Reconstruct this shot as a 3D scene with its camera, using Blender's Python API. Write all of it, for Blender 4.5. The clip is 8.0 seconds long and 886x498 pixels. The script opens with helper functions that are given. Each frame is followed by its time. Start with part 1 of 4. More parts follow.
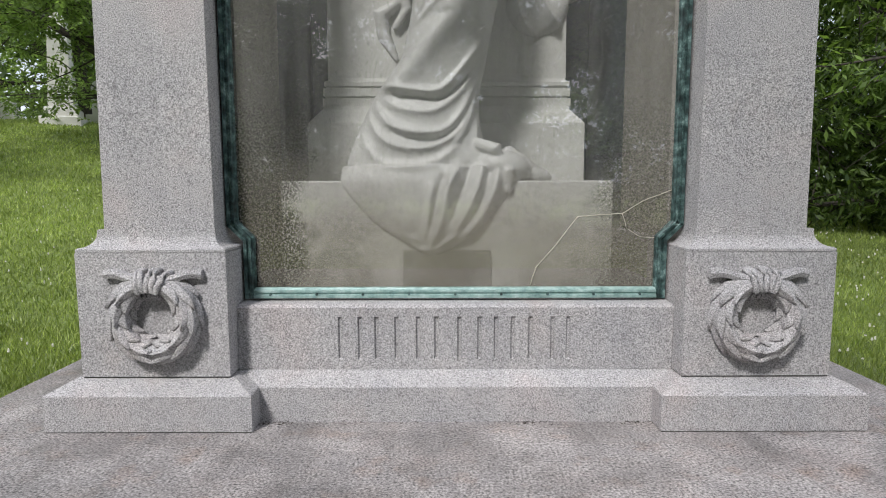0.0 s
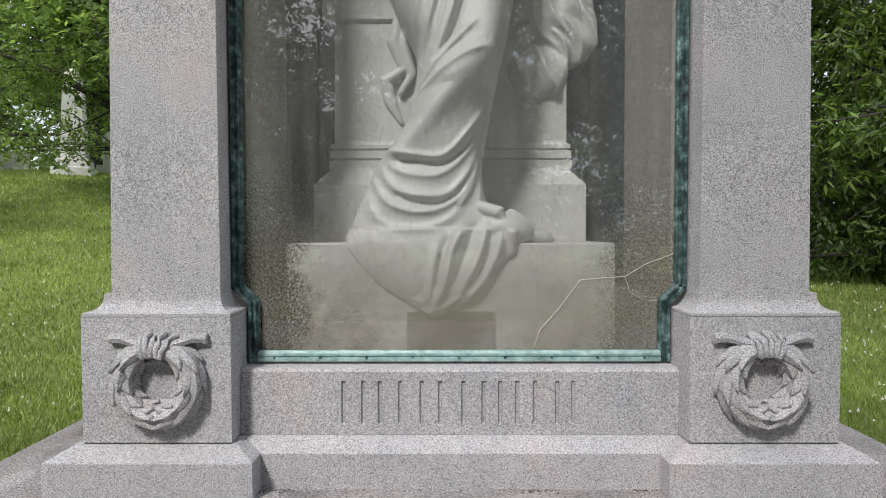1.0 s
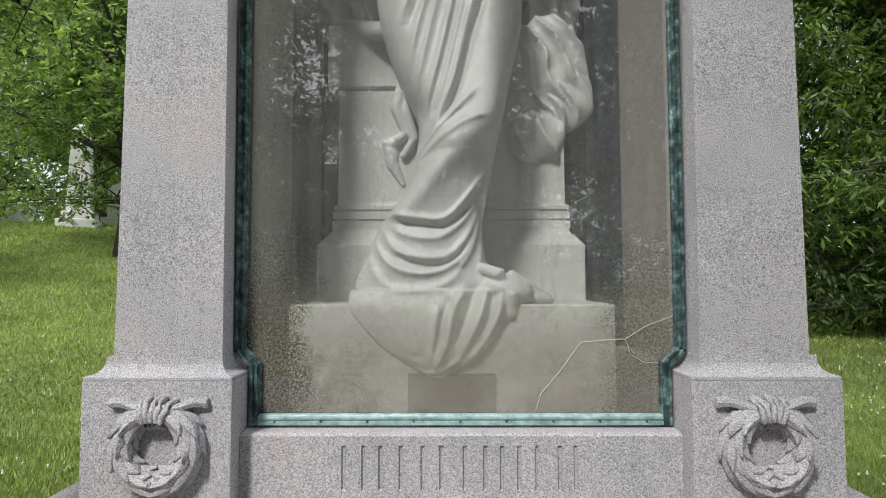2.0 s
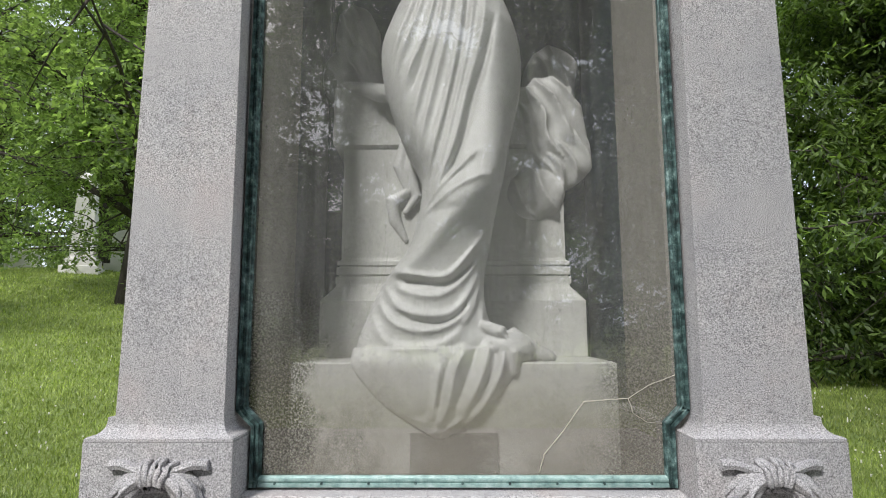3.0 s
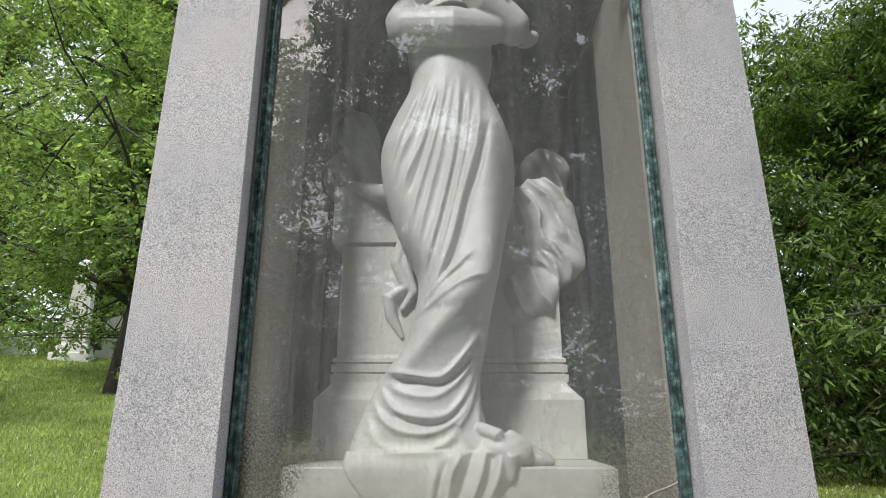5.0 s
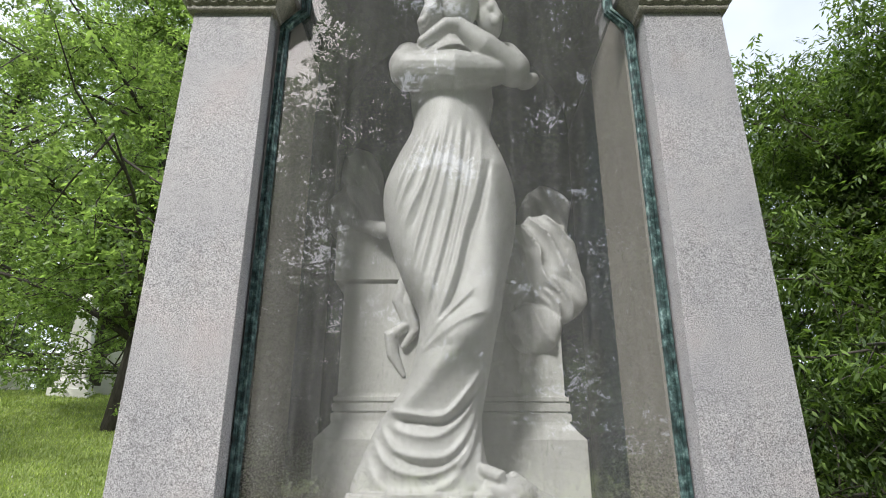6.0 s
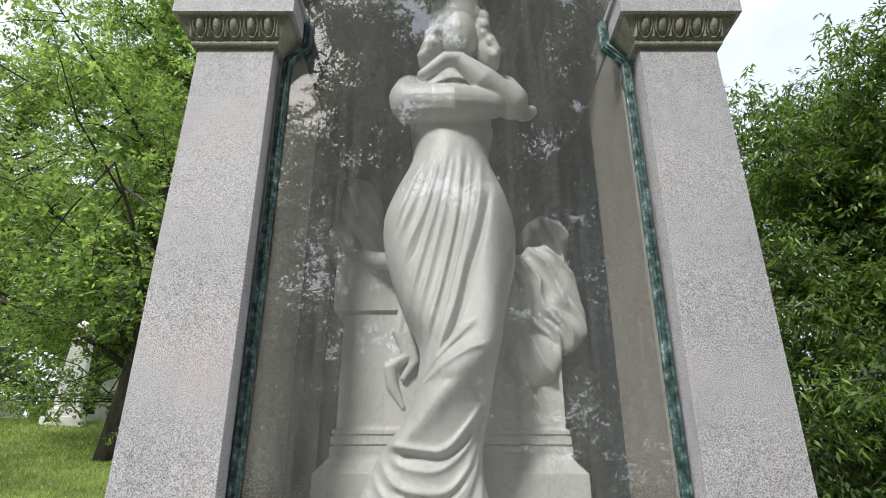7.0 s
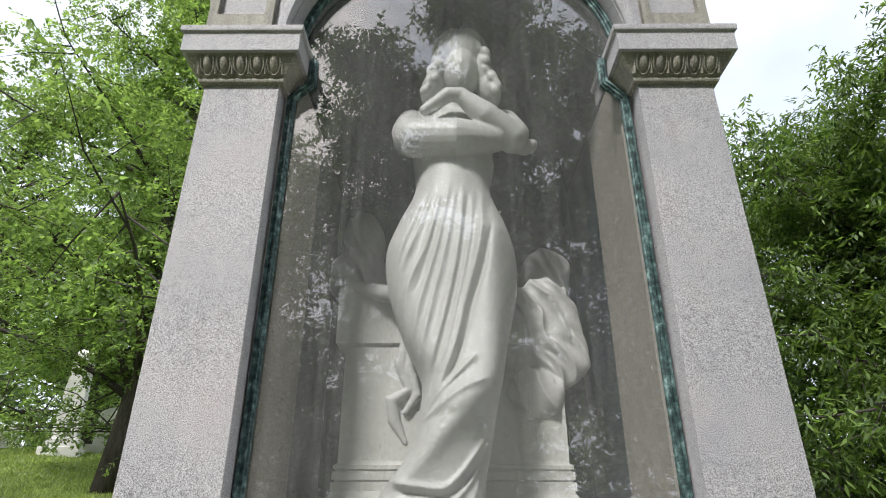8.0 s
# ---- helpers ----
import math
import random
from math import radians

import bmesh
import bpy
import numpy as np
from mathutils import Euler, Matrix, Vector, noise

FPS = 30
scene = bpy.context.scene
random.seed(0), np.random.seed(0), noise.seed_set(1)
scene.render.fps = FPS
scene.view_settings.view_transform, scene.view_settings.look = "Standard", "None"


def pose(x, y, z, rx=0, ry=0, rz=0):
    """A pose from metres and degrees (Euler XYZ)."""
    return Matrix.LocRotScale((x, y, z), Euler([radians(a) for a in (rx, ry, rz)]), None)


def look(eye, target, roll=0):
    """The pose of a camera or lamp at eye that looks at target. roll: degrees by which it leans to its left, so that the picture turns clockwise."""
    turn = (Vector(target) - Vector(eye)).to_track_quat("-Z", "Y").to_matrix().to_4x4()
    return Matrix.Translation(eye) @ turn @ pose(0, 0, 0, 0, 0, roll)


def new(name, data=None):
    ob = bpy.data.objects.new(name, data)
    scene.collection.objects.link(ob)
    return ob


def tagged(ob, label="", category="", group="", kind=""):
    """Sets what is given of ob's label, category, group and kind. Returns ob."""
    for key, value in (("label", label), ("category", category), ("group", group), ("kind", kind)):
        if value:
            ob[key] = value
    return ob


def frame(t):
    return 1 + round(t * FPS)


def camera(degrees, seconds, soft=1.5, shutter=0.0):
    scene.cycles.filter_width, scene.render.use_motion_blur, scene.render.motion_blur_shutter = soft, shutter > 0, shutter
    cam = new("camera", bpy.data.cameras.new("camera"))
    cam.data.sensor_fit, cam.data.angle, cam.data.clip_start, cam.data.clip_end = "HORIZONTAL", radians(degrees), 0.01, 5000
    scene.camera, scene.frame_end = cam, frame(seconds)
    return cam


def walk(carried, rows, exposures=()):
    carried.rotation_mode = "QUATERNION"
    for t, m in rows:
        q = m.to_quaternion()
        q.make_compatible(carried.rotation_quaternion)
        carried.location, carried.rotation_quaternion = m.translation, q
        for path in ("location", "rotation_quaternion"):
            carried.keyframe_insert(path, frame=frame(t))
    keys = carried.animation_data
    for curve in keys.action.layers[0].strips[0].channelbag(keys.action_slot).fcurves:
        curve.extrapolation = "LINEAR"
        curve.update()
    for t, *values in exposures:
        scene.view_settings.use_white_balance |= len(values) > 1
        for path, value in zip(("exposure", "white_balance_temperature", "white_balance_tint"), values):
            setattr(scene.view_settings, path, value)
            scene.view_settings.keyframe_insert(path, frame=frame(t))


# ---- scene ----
cam = camera(74.6, 8.0, soft=1.0)
PATH = [
    (0, (-0.06, -0.116, 1.052), (-0.057, 1.872, 0.835), -0.1),
    (0.5, (-0.059, -0.125, 1.095), (-0.067, 1.87, 0.966), -0.1),
    (1, (-0.061, -0.132, 1.133), (-0.07, 1.867, 1.074), -0.1),
    (1.5, (-0.063, -0.149, 1.162), (-0.072, 1.851, 1.185), -0.1),
    (3, (-0.067, -0.213, 1.261), (-0.082, 1.769, 1.523), -0.1),
    (3.5, (-0.083, -0.231, 1.284), (-0.096, 1.743, 1.605), -0.0),
    (4, (-0.084, -0.244, 1.304), (-0.087, 1.716, 1.705), -0.0),
    (4.5, (-0.072, -0.249, 1.317), (-0.074, 1.692, 1.799), 0.0),
    (6, (-0.057, -0.277, 1.34), (-0.07, 1.611, 2.001), 0.2),
    (6.5, (-0.078, -0.285, 1.349), (-0.084, 1.583, 2.064), 0.1),
    (7, (-0.069, -0.294, 1.373), (-0.075, 1.564, 2.115), 0.1),
    (7.5, (-0.085, -0.31, 1.39), (-0.086, 1.531, 2.171), -0.0),
    (8, (-0.073, -0.327, 1.406), (-0.084, 1.495, 2.23), 0.1),
]
walk(cam, [(t, look(eye, target, roll)) for t, eye, target, roll in PATH], exposures=((0, 0.26, 6270, 11), (1.5, 0.33, 6270, 11), (4.5, 0.56, 6270, 11), (8, 0.64, 6270, 11)))

# ---- world, sun, exposure ----
SUN_FROM = Vector((-0.32, -0.62, 0.71)).normalized()      # towards the sun: high, before the monument and to its left, veiled by haze
world = bpy.data.worlds.new("sky")
scene.world = world
world.use_nodes = True
wn = world.node_tree
sky = wn.nodes.new("ShaderNodeTexSky")
sky.sky_type = "NISHITA"
sky.sun_disc = False
sky.sun_elevation = math.asin(SUN_FROM.z)
sky.sun_rotation = math.atan2(SUN_FROM.x, SUN_FROM.y)
sky.air_density, sky.dust_density, sky.ozone_density = 1.0, 6.0, 1.0
wn.nodes["Background"].inputs["Strength"].default_value = 0.15
cloud = wn.nodes.new("ShaderNodeMix")                    # a thin bright cloud veil over the blue
cloud.data_type = "RGBA"
wc, wnoise, wramp = wn.nodes.new("ShaderNodeTexCoord"), wn.nodes.new("ShaderNodeTexNoise"), wn.nodes.new("ShaderNodeMapRange")
wnoise.inputs["Scale"].default_value, wnoise.inputs["Detail"].default_value = 2.5, 5.0
wramp.inputs["From Min"].default_value, wramp.inputs["From Max"].default_value = 0.3, 0.6
wramp.inputs["To Min"].default_value, wramp.inputs["To Max"].default_value = 0.55, 1.0
wn.links.new(wc.outputs["Generated"], wnoise.inputs["Vector"])
wn.links.new(wnoise.outputs["Fac"], wramp.inputs["Value"])
wn.links.new(wramp.outputs["Result"], cloud.inputs["Factor"])
wn.links.new(sky.outputs["Color"], cloud.inputs["A"])
cloud.inputs["B"].default_value = (5.6, 5.9, 6.5, 1)
wn.links.new(cloud.outputs["Result"], wn.nodes["Background"].inputs["Color"])
sun_data = bpy.data.lights.new("sun", "SUN")
sun_data.energy, sun_data.angle, sun_data.color = 3.2, radians(9.0), (1.0, 0.96, 0.91)
sun = new("sun", sun_data)
sun.matrix_world = look(SUN_FROM * 30, (0, 0, 0))


# ---- materials ----
def material(name, rough=0.6, metal=0.0):
    m = bpy.data.materials.new(name)
    m.use_nodes = True
    t = m.node_tree
    b = t.nodes["Principled BSDF"]
    b.inputs["Roughness"].default_value = rough
    b.inputs["Metallic"].default_value = metal
    return m, t, b


def coords(t, scale=(1, 1, 1), kind="Object"):
    c = t.nodes.new("ShaderNodeTexCoord")
    m = t.nodes.new("ShaderNodeMapping")
    m.inputs["Scale"].default_value = scale
    t.links.new(c.outputs[kind], m.inputs["Vector"])
    return m.outputs["Vector"]


def noise_tex(t, vec, scale, detail=4.0, rough=0.55):
    n = t.nodes.new("ShaderNodeTexNoise")
    n.inputs["Scale"].default_value, n.inputs["Detail"].default_value, n.inputs["Roughness"].default_value = scale, detail, rough
    t.links.new(vec, n.inputs["Vector"])
    return n.outputs["Fac"]


def ramp(t, fac, stops):
    r = t.nodes.new("ShaderNodeValToRGB")
    e = r.color_ramp.elements
    while len(e) < len(stops):
        e.new(0.5)
    for k, (p, c) in zip(e, stops):
        k.position = p
        k.color = (*c, 1) if isinstance(c, tuple) else (c, c, c, 1)
    t.links.new(fac, r.inputs["Fac"])
    return r.outputs["Color"]


def mix(t, a, b, fac, mode="MIX"):
    n = t.nodes.new("ShaderNodeMix")
    n.data_type, n.blend_type = "RGBA", mode
    for sock, v in ((n.inputs["Factor"], fac), (n.inputs["A"], a), (n.inputs["B"], b)):
        if isinstance(v, (int, float)):
            sock.default_value = v
        elif isinstance(v, tuple):
            sock.default_value = (*v, 1)
        else:
            t.links.new(v, sock)
    return n.outputs["Result"]


def math_node(t, op, a, b=0.0):
    n = t.nodes.new("ShaderNodeMath")
    n.operation = op
    for sock, v in ((n.inputs[0], a), (n.inputs[1], b)):
        if isinstance(v, (int, float)):
            sock.default_value = v
        else:
            t.links.new(v, sock)
    return n.outputs[0]


def bump(t, b, fac, strength=0.3, dist=0.01):
    n = t.nodes.new("ShaderNodeBump")
    n.inputs["Strength"].default_value, n.inputs["Distance"].default_value = strength, dist
    t.links.new(fac, n.inputs["Height"])
    t.links.new(n.outputs["Normal"], b.inputs["Normal"])


def granite(name, tint=(1, 1, 1), stain=0.5, fine=1.0):
    """Grey hammered granite: fine dark and pale grains, broad pinkish and grey weathering, soft rain streaks."""
    m, t, b = material(name, 0.72)
    v = coords(t)
    grain = ramp(t, noise_tex(t, v, 185 * fine, 2, 0.72), [(0.33, 0.10), (0.43, 0.31), (0.55, 0.47), (0.67, 0.72)])
    fleck = ramp(t, noise_tex(t, v, 120 * fine, 2, 0.5), [(0.35, 0.30), (0.42, 1.0)])
    col = mix(t, grain, fleck, 0.75, "MULTIPLY")
    broad = ramp(t, noise_tex(t, v, 2.3, 6, 0.62), [(0.30, (0.86, 0.86, 0.88)), (0.52, (1.0, 0.985, 0.98)), (0.72, (1.06, 0.98, 0.96))])
    col = mix(t, col, broad, 1.0, "MULTIPLY")
    streak = ramp(t, noise_tex(t, coords(t, (7, 7, 0.7)), 1.6, 6, 0.65), [(0.40, (0.66, 0.66, 0.67)), (0.55, 1.0)])
    col = mix(t, col, streak, stain, "MULTIPLY")
    rust = ramp(t, noise_tex(t, coords(t, (1, 1, 0.6)), 3.4, 7, 0.7), [(0.56, (1, 1, 1)), (0.74, (0.90, 0.80, 0.74))])
    soot = ramp(t, noise_tex(t, v, 6.5, 8, 0.75), [(0.30, 0.62), (0.40, 1.0)])
    col = mix(t, mix(t, col, rust, 0.5, "MULTIPLY"), soot, 0.35, "MULTIPLY")
    col = mix(t, col, tint, 1.0, "MULTIPLY")
    t.links.new(col, b.inputs["Base Color"])
    bump(t, b, noise_tex(t, v, 210, 3, 0.7), 0.45, 0.004)
    return m


GRANITE = granite("grey_granite", (0.925, 0.915, 0.925), 0.14, 1.15)
GRANITE_TOP = granite("grey_granite_capital", (0.74, 0.71, 0.58), 0.8)


def paving():
    """Worn paving granite: darker damp blots and paler scuffs, a few grey repairs."""
    m = granite("grey_granite_paving", (0.74, 0.70, 0.685), 0.0, 0.55)
    t = m.node_tree
    b = t.nodes["Principled BSDF"]
    col = b.inputs["Base Color"].links[0].from_socket
    v = coords(t)
    blot = ramp(t, noise_tex(t, v, 2.6, 7, 0.68), [(0.36, 0.52), (0.50, 0.88), (0.62, 1.2)])
    damp = ramp(t, noise_tex(t, coords(t, (5.0, 2.0, 1)), 1.2, 4, 0.55), [(0.40, 0.78), (0.47, 1.0)])
    brown = ramp(t, noise_tex(t, v, 5.0, 5, 0.6), [(0.55, (1, 1, 1)), (0.70, (0.95, 0.80, 0.70))])
    for extra in (blot, damp, brown):
        col = mix(t, col, extra, 0.75, "MULTIPLY")
    t.links.new(col, b.inputs["Base Color"])
    t.links.new(ramp(t, noise_tex(t, v, 2.6, 7, 0.68), [(0.36, 0.45), (0.55, 0.8)]), b.inputs["Roughness"])
    return m


SLAB = paving()


def marble(name, base, roughness=0.5):
    m, t, b = material(name, roughness)
    v = coords(t)
    c = ramp(t, noise_tex(t, v, 3.0, 6, 0.6), [(0.3, tuple(k * 0.86 for k in base)), (0.7, base)])
    c = mix(t, c, ramp(t, noise_tex(t, v, 40, 3), [(0.3, 0.93), (0.6, 1.0)]), 1.0, "MULTIPLY")
    t.links.new(c, b.inputs["Base Color"])
    bump(t, b, noise_tex(t, v, 60, 3), 0.08, 0.004)
    return m


MARBLE = marble("white_marble", (0.53, 0.53, 0.51))
PLINTH_MARBLE = marble("dull_white_marble", (0.52, 0.52, 0.49), 0.6)
PLAQUE = marble("grey_plaque_stone", (0.12, 0.12, 0.105), 0.6)
FAR_STONE = marble("pale_grave_marble", (0.74, 0.72, 0.69), 0.7)
NICHE = marble("buff_niche_lining", (0.33, 0.31, 0.27), 0.7)
# teal and grey-green tones with the niche's inner shade put into the colour
SHADE_WALL = marble("dark_teal_shade_lining", (0.020, 0.038, 0.052), 0.35)
VAULT = marble("grey_green_shade_vault", (0.05, 0.060, 0.060), 0.7)


def verdigris(name, stops):
    m, t, b = material(name, 0.55)
    v = coords(t)
    c = ramp(t, noise_tex(t, v, 22, 6, 0.7), stops)
    t.links.new(c, b.inputs["Base Color"])
    t.links.new(ramp(t, noise_tex(t, v, 14, 4), [(0.4, 0.45), (0.55, 0.0)]), b.inputs["Metallic"])
    bump(t, b, noise_tex(t, v, 45, 5), 0.5, 0.006)
    return m


BRONZE = verdigris("verdigris_bronze", [(0.30, (0.010, 0.016, 0.016)), (0.46, (0.026, 0.054, 0.052)), (0.57, (0.085, 0.150, 0.142)), (0.70, (0.30, 0.41, 0.39))])
PALE_BRONZE = verdigris("pale_verdigris_bronze", [(0.28, (0.10, 0.16, 0.15)), (0.45, (0.22, 0.34, 0.32)), (0.60, (0.34, 0.46, 0.44)), (0.78, (0.50, 0.60, 0.57))])


def dirty_glass():
    """Old plate glass: mirror gloss by Fresnel over clear transmission, a film of dust, dried drops, and grime along the sill."""
    m = bpy.data.materials.new("dirty_plate_glass")
    m.use_nodes = True
    t = m.node_tree
    t.nodes.clear()
    out = t.nodes.new("ShaderNodeOutputMaterial")
    clear, gloss, dust = (t.nodes.new("ShaderNodeBsdf" + k) for k in ("Transparent", "Glossy", "Diffuse"))
    clear.inputs["Color"].default_value = (0.95, 0.955, 0.95, 1)
    gloss.inputs["Roughness"].default_value = 0.0
    gloss.inputs["Color"].default_value = (1, 1, 1, 1)
    dust.inputs["Color"].default_value = (0.47, 0.47, 0.45, 1)
    facing = t.nodes.new("ShaderNodeLayerWeight")
    gain = math_node(t, "ADD", math_node(t, "MULTIPLY", math_node(t, "POWER", facing.outputs["Facing"], 4.0), 0.9), 0.095)
    v = coords(t)
    sep = t.nodes.new("ShaderNodeSeparateXYZ")
    t.links.new(v, sep.inputs[0])
    x, z = sep.outputs["X"], sep.outputs["Z"]
    film = ramp(t, noise_tex(t, v, 1.7, 5, 0.6), [(0.3, 0.025), (0.7, 0.06)])
    drops = ramp(t, noise_tex(t, coords(t, (1, 1, 0.42)), 88, 2, 0.5), [(0.645, 0.0), (0.69, 0.24)])
    gather = ramp(t, noise_tex(t, coords(t, (1, 1, 0.3)), 3.2, 3, 0.6), [(0.44, 0.06), (0.60, 1.0)])
    drops = math_node(t, "MULTIPLY", drops, gather)
    streaks = ramp(t, noise_tex(t, coords(t, (14, 1, 0.5)), 1.5, 5, 0.6), [(0.45, 0.0), (0.70, 0.04)])
    low = ramp(t, z, [(0.52, 1.0), (0.64, 0.50), (1.0, 0.0)])
    hazy = ramp(t, math_node(t, "ADD", z, math_node(t, "MULTIPLY", noise_tex(t, v, 2.0, 4), 0.6)), [(0.70, 0.10), (1.0, 0.015)])
    total = math_node(t, "ADD", math_node(t, "ADD", film, drops), math_node(t, "ADD", streaks, hazy))
    fog = ramp(t, math_node(t, "ADD", math_node(t, "MULTIPLY", z, 0.6), math_node(t, "MULTIPLY", noise_tex(t, v, 2.6, 5), 0.25)), [(0.40, 0.14), (0.50, 0.28), (0.62, 0.32), (0.85, 0.0)])
    # dark mildew specks gathered in the lower corners, brown silt along the sill
    speck = ramp(t, noise_tex(t, v, 95, 3, 0.65), [(0.48, 0.0), (0.55, 0.9)])
    corner = ramp(t, math_node(t, "ADD", math_node(t, "ABSOLUTE", math_node(t, "ADD", x, 0.02)), math_node(t, "MULTIPLY", noise_tex(t, v, 4.0, 5, 0.6), 0.5)), [(0.88, 0.0), (1.0, 1.0)])
    corner = math_node(t, "MAXIMUM", math_node(t, "MULTIPLY", corner, ramp(t, math_node(t, "MULTIPLY", z, 0.5), [(0.45, 1.0), (0.75, 0.12)])), math_node(t, "MULTIPLY", low, ramp(t, noise_tex(t, v, 5.0, 4), [(0.48, 0.0), (0.62, 0.8)])))
    blue_side = ramp(t, x, [(0.0, 1.0), (0.3, 0.55)])
    grime = math_node(t, "MULTIPLY", math_node(t, "MULTIPLY", speck, corner), blue_side)
    silt = math_node(t, "MULTIPLY", low, ramp(t, noise_tex(t, v, 3.0, 4, 0.6), [(0.35, 0.22), (0.65, 0.62)]))
    mildew, mud, scum = (t.nodes.new("ShaderNodeBsdfDiffuse") for _ in range(3))
    scum.inputs["Color"].default_value = (0.27, 0.25, 0.21, 1)
    mildew.inputs["Color"].default_value = (0.05, 0.05, 0.035, 1)
    mud.inputs["Color"].default_value = (0.12, 0.10, 0.065, 1)
    shader = clear.outputs[0]
    for fac, layer in ((total, dust), (fog, scum), (silt, mud), (grime, mildew)):
        a = t.nodes.new("ShaderNodeMixShader")
        t.links.new(fac, a.inputs[0])
        t.links.new(shader, a.inputs[1])
        t.links.new(layer.outputs[0], a.inputs[2])
        shader = a.outputs[0]
    b = t.nodes.new("ShaderNodeMixShader")
    t.links.new(gain, b.inputs[0])
    t.links.new(shader, b.inputs[1])
    t.links.new(gloss.outputs[0], b.inputs[2])
    t.links.new(b.outputs[0], out.inputs[0])
    return m


GLASS = dirty_glass()


def leaf_material(name, dark, light, trans=0.35):
    m = bpy.data.materials.new(name)
    m.use_nodes = True
    t = m.node_tree
    b = t.nodes["Principled BSDF"]
    b.inputs["Roughness"].default_value = 0.45
    g = t.nodes.new("ShaderNodeNewGeometry")
    col = ramp(t, g.outputs["Random Per Island"], [(0.0, dark), (0.7, light), (1.0, tuple(min(1, k * 1.5) for k in light))])
    col = mix(t, col, ramp(t, noise_tex(t, coords(t), 0.5, 3), [(0.35, 0.7), (0.65, 1.15)]), 1.0, "MULTIPLY")
    t.links.new(col, b.inputs["Base Color"])
    tr = t.nodes.new("ShaderNodeBsdfTranslucent")
    t.links.new(mix(t, col, (1.4, 1.55, 0.75), 1.0, "MULTIPLY"), tr.inputs["Color"])
    ms = t.nodes.new("ShaderNodeMixShader")
    ms.inputs[0].default_value = trans
    t.links.new(b.outputs[0], ms.inputs[1])
    t.links.new(tr.outputs[0], ms.inputs[2])
    t.links.new(ms.outputs[0], t.nodes["Material Output"].inputs[0])
    return m


LEAF = leaf_material("green_leaves", (0.10, 0.15, 0.055), (0.21, 0.28, 0.11), 0.6)
LEAF_DARK = leaf_material("dark_green_leaves", (0.03, 0.06, 0.021), (0.10, 0.155, 0.05), 0.4)
LEAF_MID = leaf_material("mid_green_leaves", (0.04, 0.07, 0.022), (0.13, 0.19, 0.05), 0.45)
GRASS_BLADE = leaf_material("grass_blades", (0.15, 0.21, 0.045), (0.29, 0.35, 0.095), 0.3)


def bark():
    m, t, b = material("dark_bark", 0.9)
    v = coords(t, (6, 6, 1.2))
    f = noise_tex(t, v, 3, 6, 0.7)
    t.links.new(ramp(t, f, [(0.3, (0.018, 0.015, 0.012)), (0.7, (0.085, 0.072, 0.058))]), b.inputs["Base Color"])
    bump(t, b, f, 0.8, 0.03)
    return m


BARK = bark()


def lawn():
    m, t, b = material("mown_lawn", 0.9)
    v = coords(t)
    c = ramp(t, noise_tex(t, v, 0.5, 6, 0.6), [(0.3, (0.11, 0.16, 0.035)), (0.7, (0.22, 0.28, 0.07))])
    c = mix(t, c, ramp(t, noise_tex(t, v, 35, 4, 0.7), [(0.3, 0.45), (0.65, 1.3)]), 1.0, "MULTIPLY")
    t.links.new(c, b.inputs["Base Color"])
    bump(t, b, noise_tex(t, v, 30, 4), 0.8, 0.04)
    return m


LAWN = lawn()
CLOVER = marble("clover_flower_white", (0.75, 0.74, 0.66), 0.8)


# ---- mesh helpers ----
def mesh_from(name, verts, faces, mat, smooth=False):
    me = bpy.data.meshes.new(name)
    me.from_pydata([tuple(v) for v in verts], [], [tuple(f) for f in faces])
    me.materials.append(mat)
    if smooth:
        me.polygons.foreach_set("use_smooth", [True] * len(me.polygons))
    me.update()
    return me


def part_from(name, verts, faces, mat, parent=None, label="", smooth=False):
    ob = new(name, mesh_from(name, verts, faces, mat, smooth))
    ob.parent = parent
    return tagged(ob, label) if label else ob


def part(name, bm, mat, parent=None, label="", smooth=False, bevel=0.0):
    if bevel:
        sharp = [e for e in bm.edges if len(e.link_faces) == 2 and e.calc_face_angle(0) > 0.5]
        bmesh.ops.bevel(bm, geom=sharp, offset=bevel, segments=2, affect="EDGES", clamp_overlap=True)
    bmesh.ops.recalc_face_normals(bm, faces=bm.faces)
    me = bpy.data.meshes.new(name)
    bm.to_mesh(me)
    bm.free()
    me.materials.append(mat)
    if smooth:
        me.polygons.foreach_set("use_smooth", [True] * len(me.polygons))
    ob = new(name, me)
    ob.parent = parent
    return tagged(ob, label) if label else ob


def thing(name, label, category, group="", kind="", at=(0, 0, 0)):
    ob = new(name)
    ob.empty_display_size = 0.1
    ob.location = at
    return tagged(ob, label, category, group, kind)


def rect_stack(x0, x1, y0, y1, profile):
    """A solid whose plan is the rectangle pushed outwards by d at each height z of the profile."""
    bm = bmesh.new()
    rings = []
    for d, z in profile:
        rings.append([bm.verts.new(p) for p in ((x0 - d, y0 - d, z), (x1 + d, y0 - d, z), (x1 + d, y1 + d, z), (x0 - d, y1 + d, z))])
    for a, b in zip(rings, rings[1:]):
        for i in range(4):
            bm.faces.new((a[i], a[(i + 1) % 4], b[(i + 1) % 4], b[i]))
    bm.faces.new(rings[0][::-1])
    bm.faces.new(rings[-1])
    return bm


def block(x0, x1, y0, y1, z0, z1):
    return rect_stack(x0, x1, y0, y1, [(0, z0), (0, z1)])


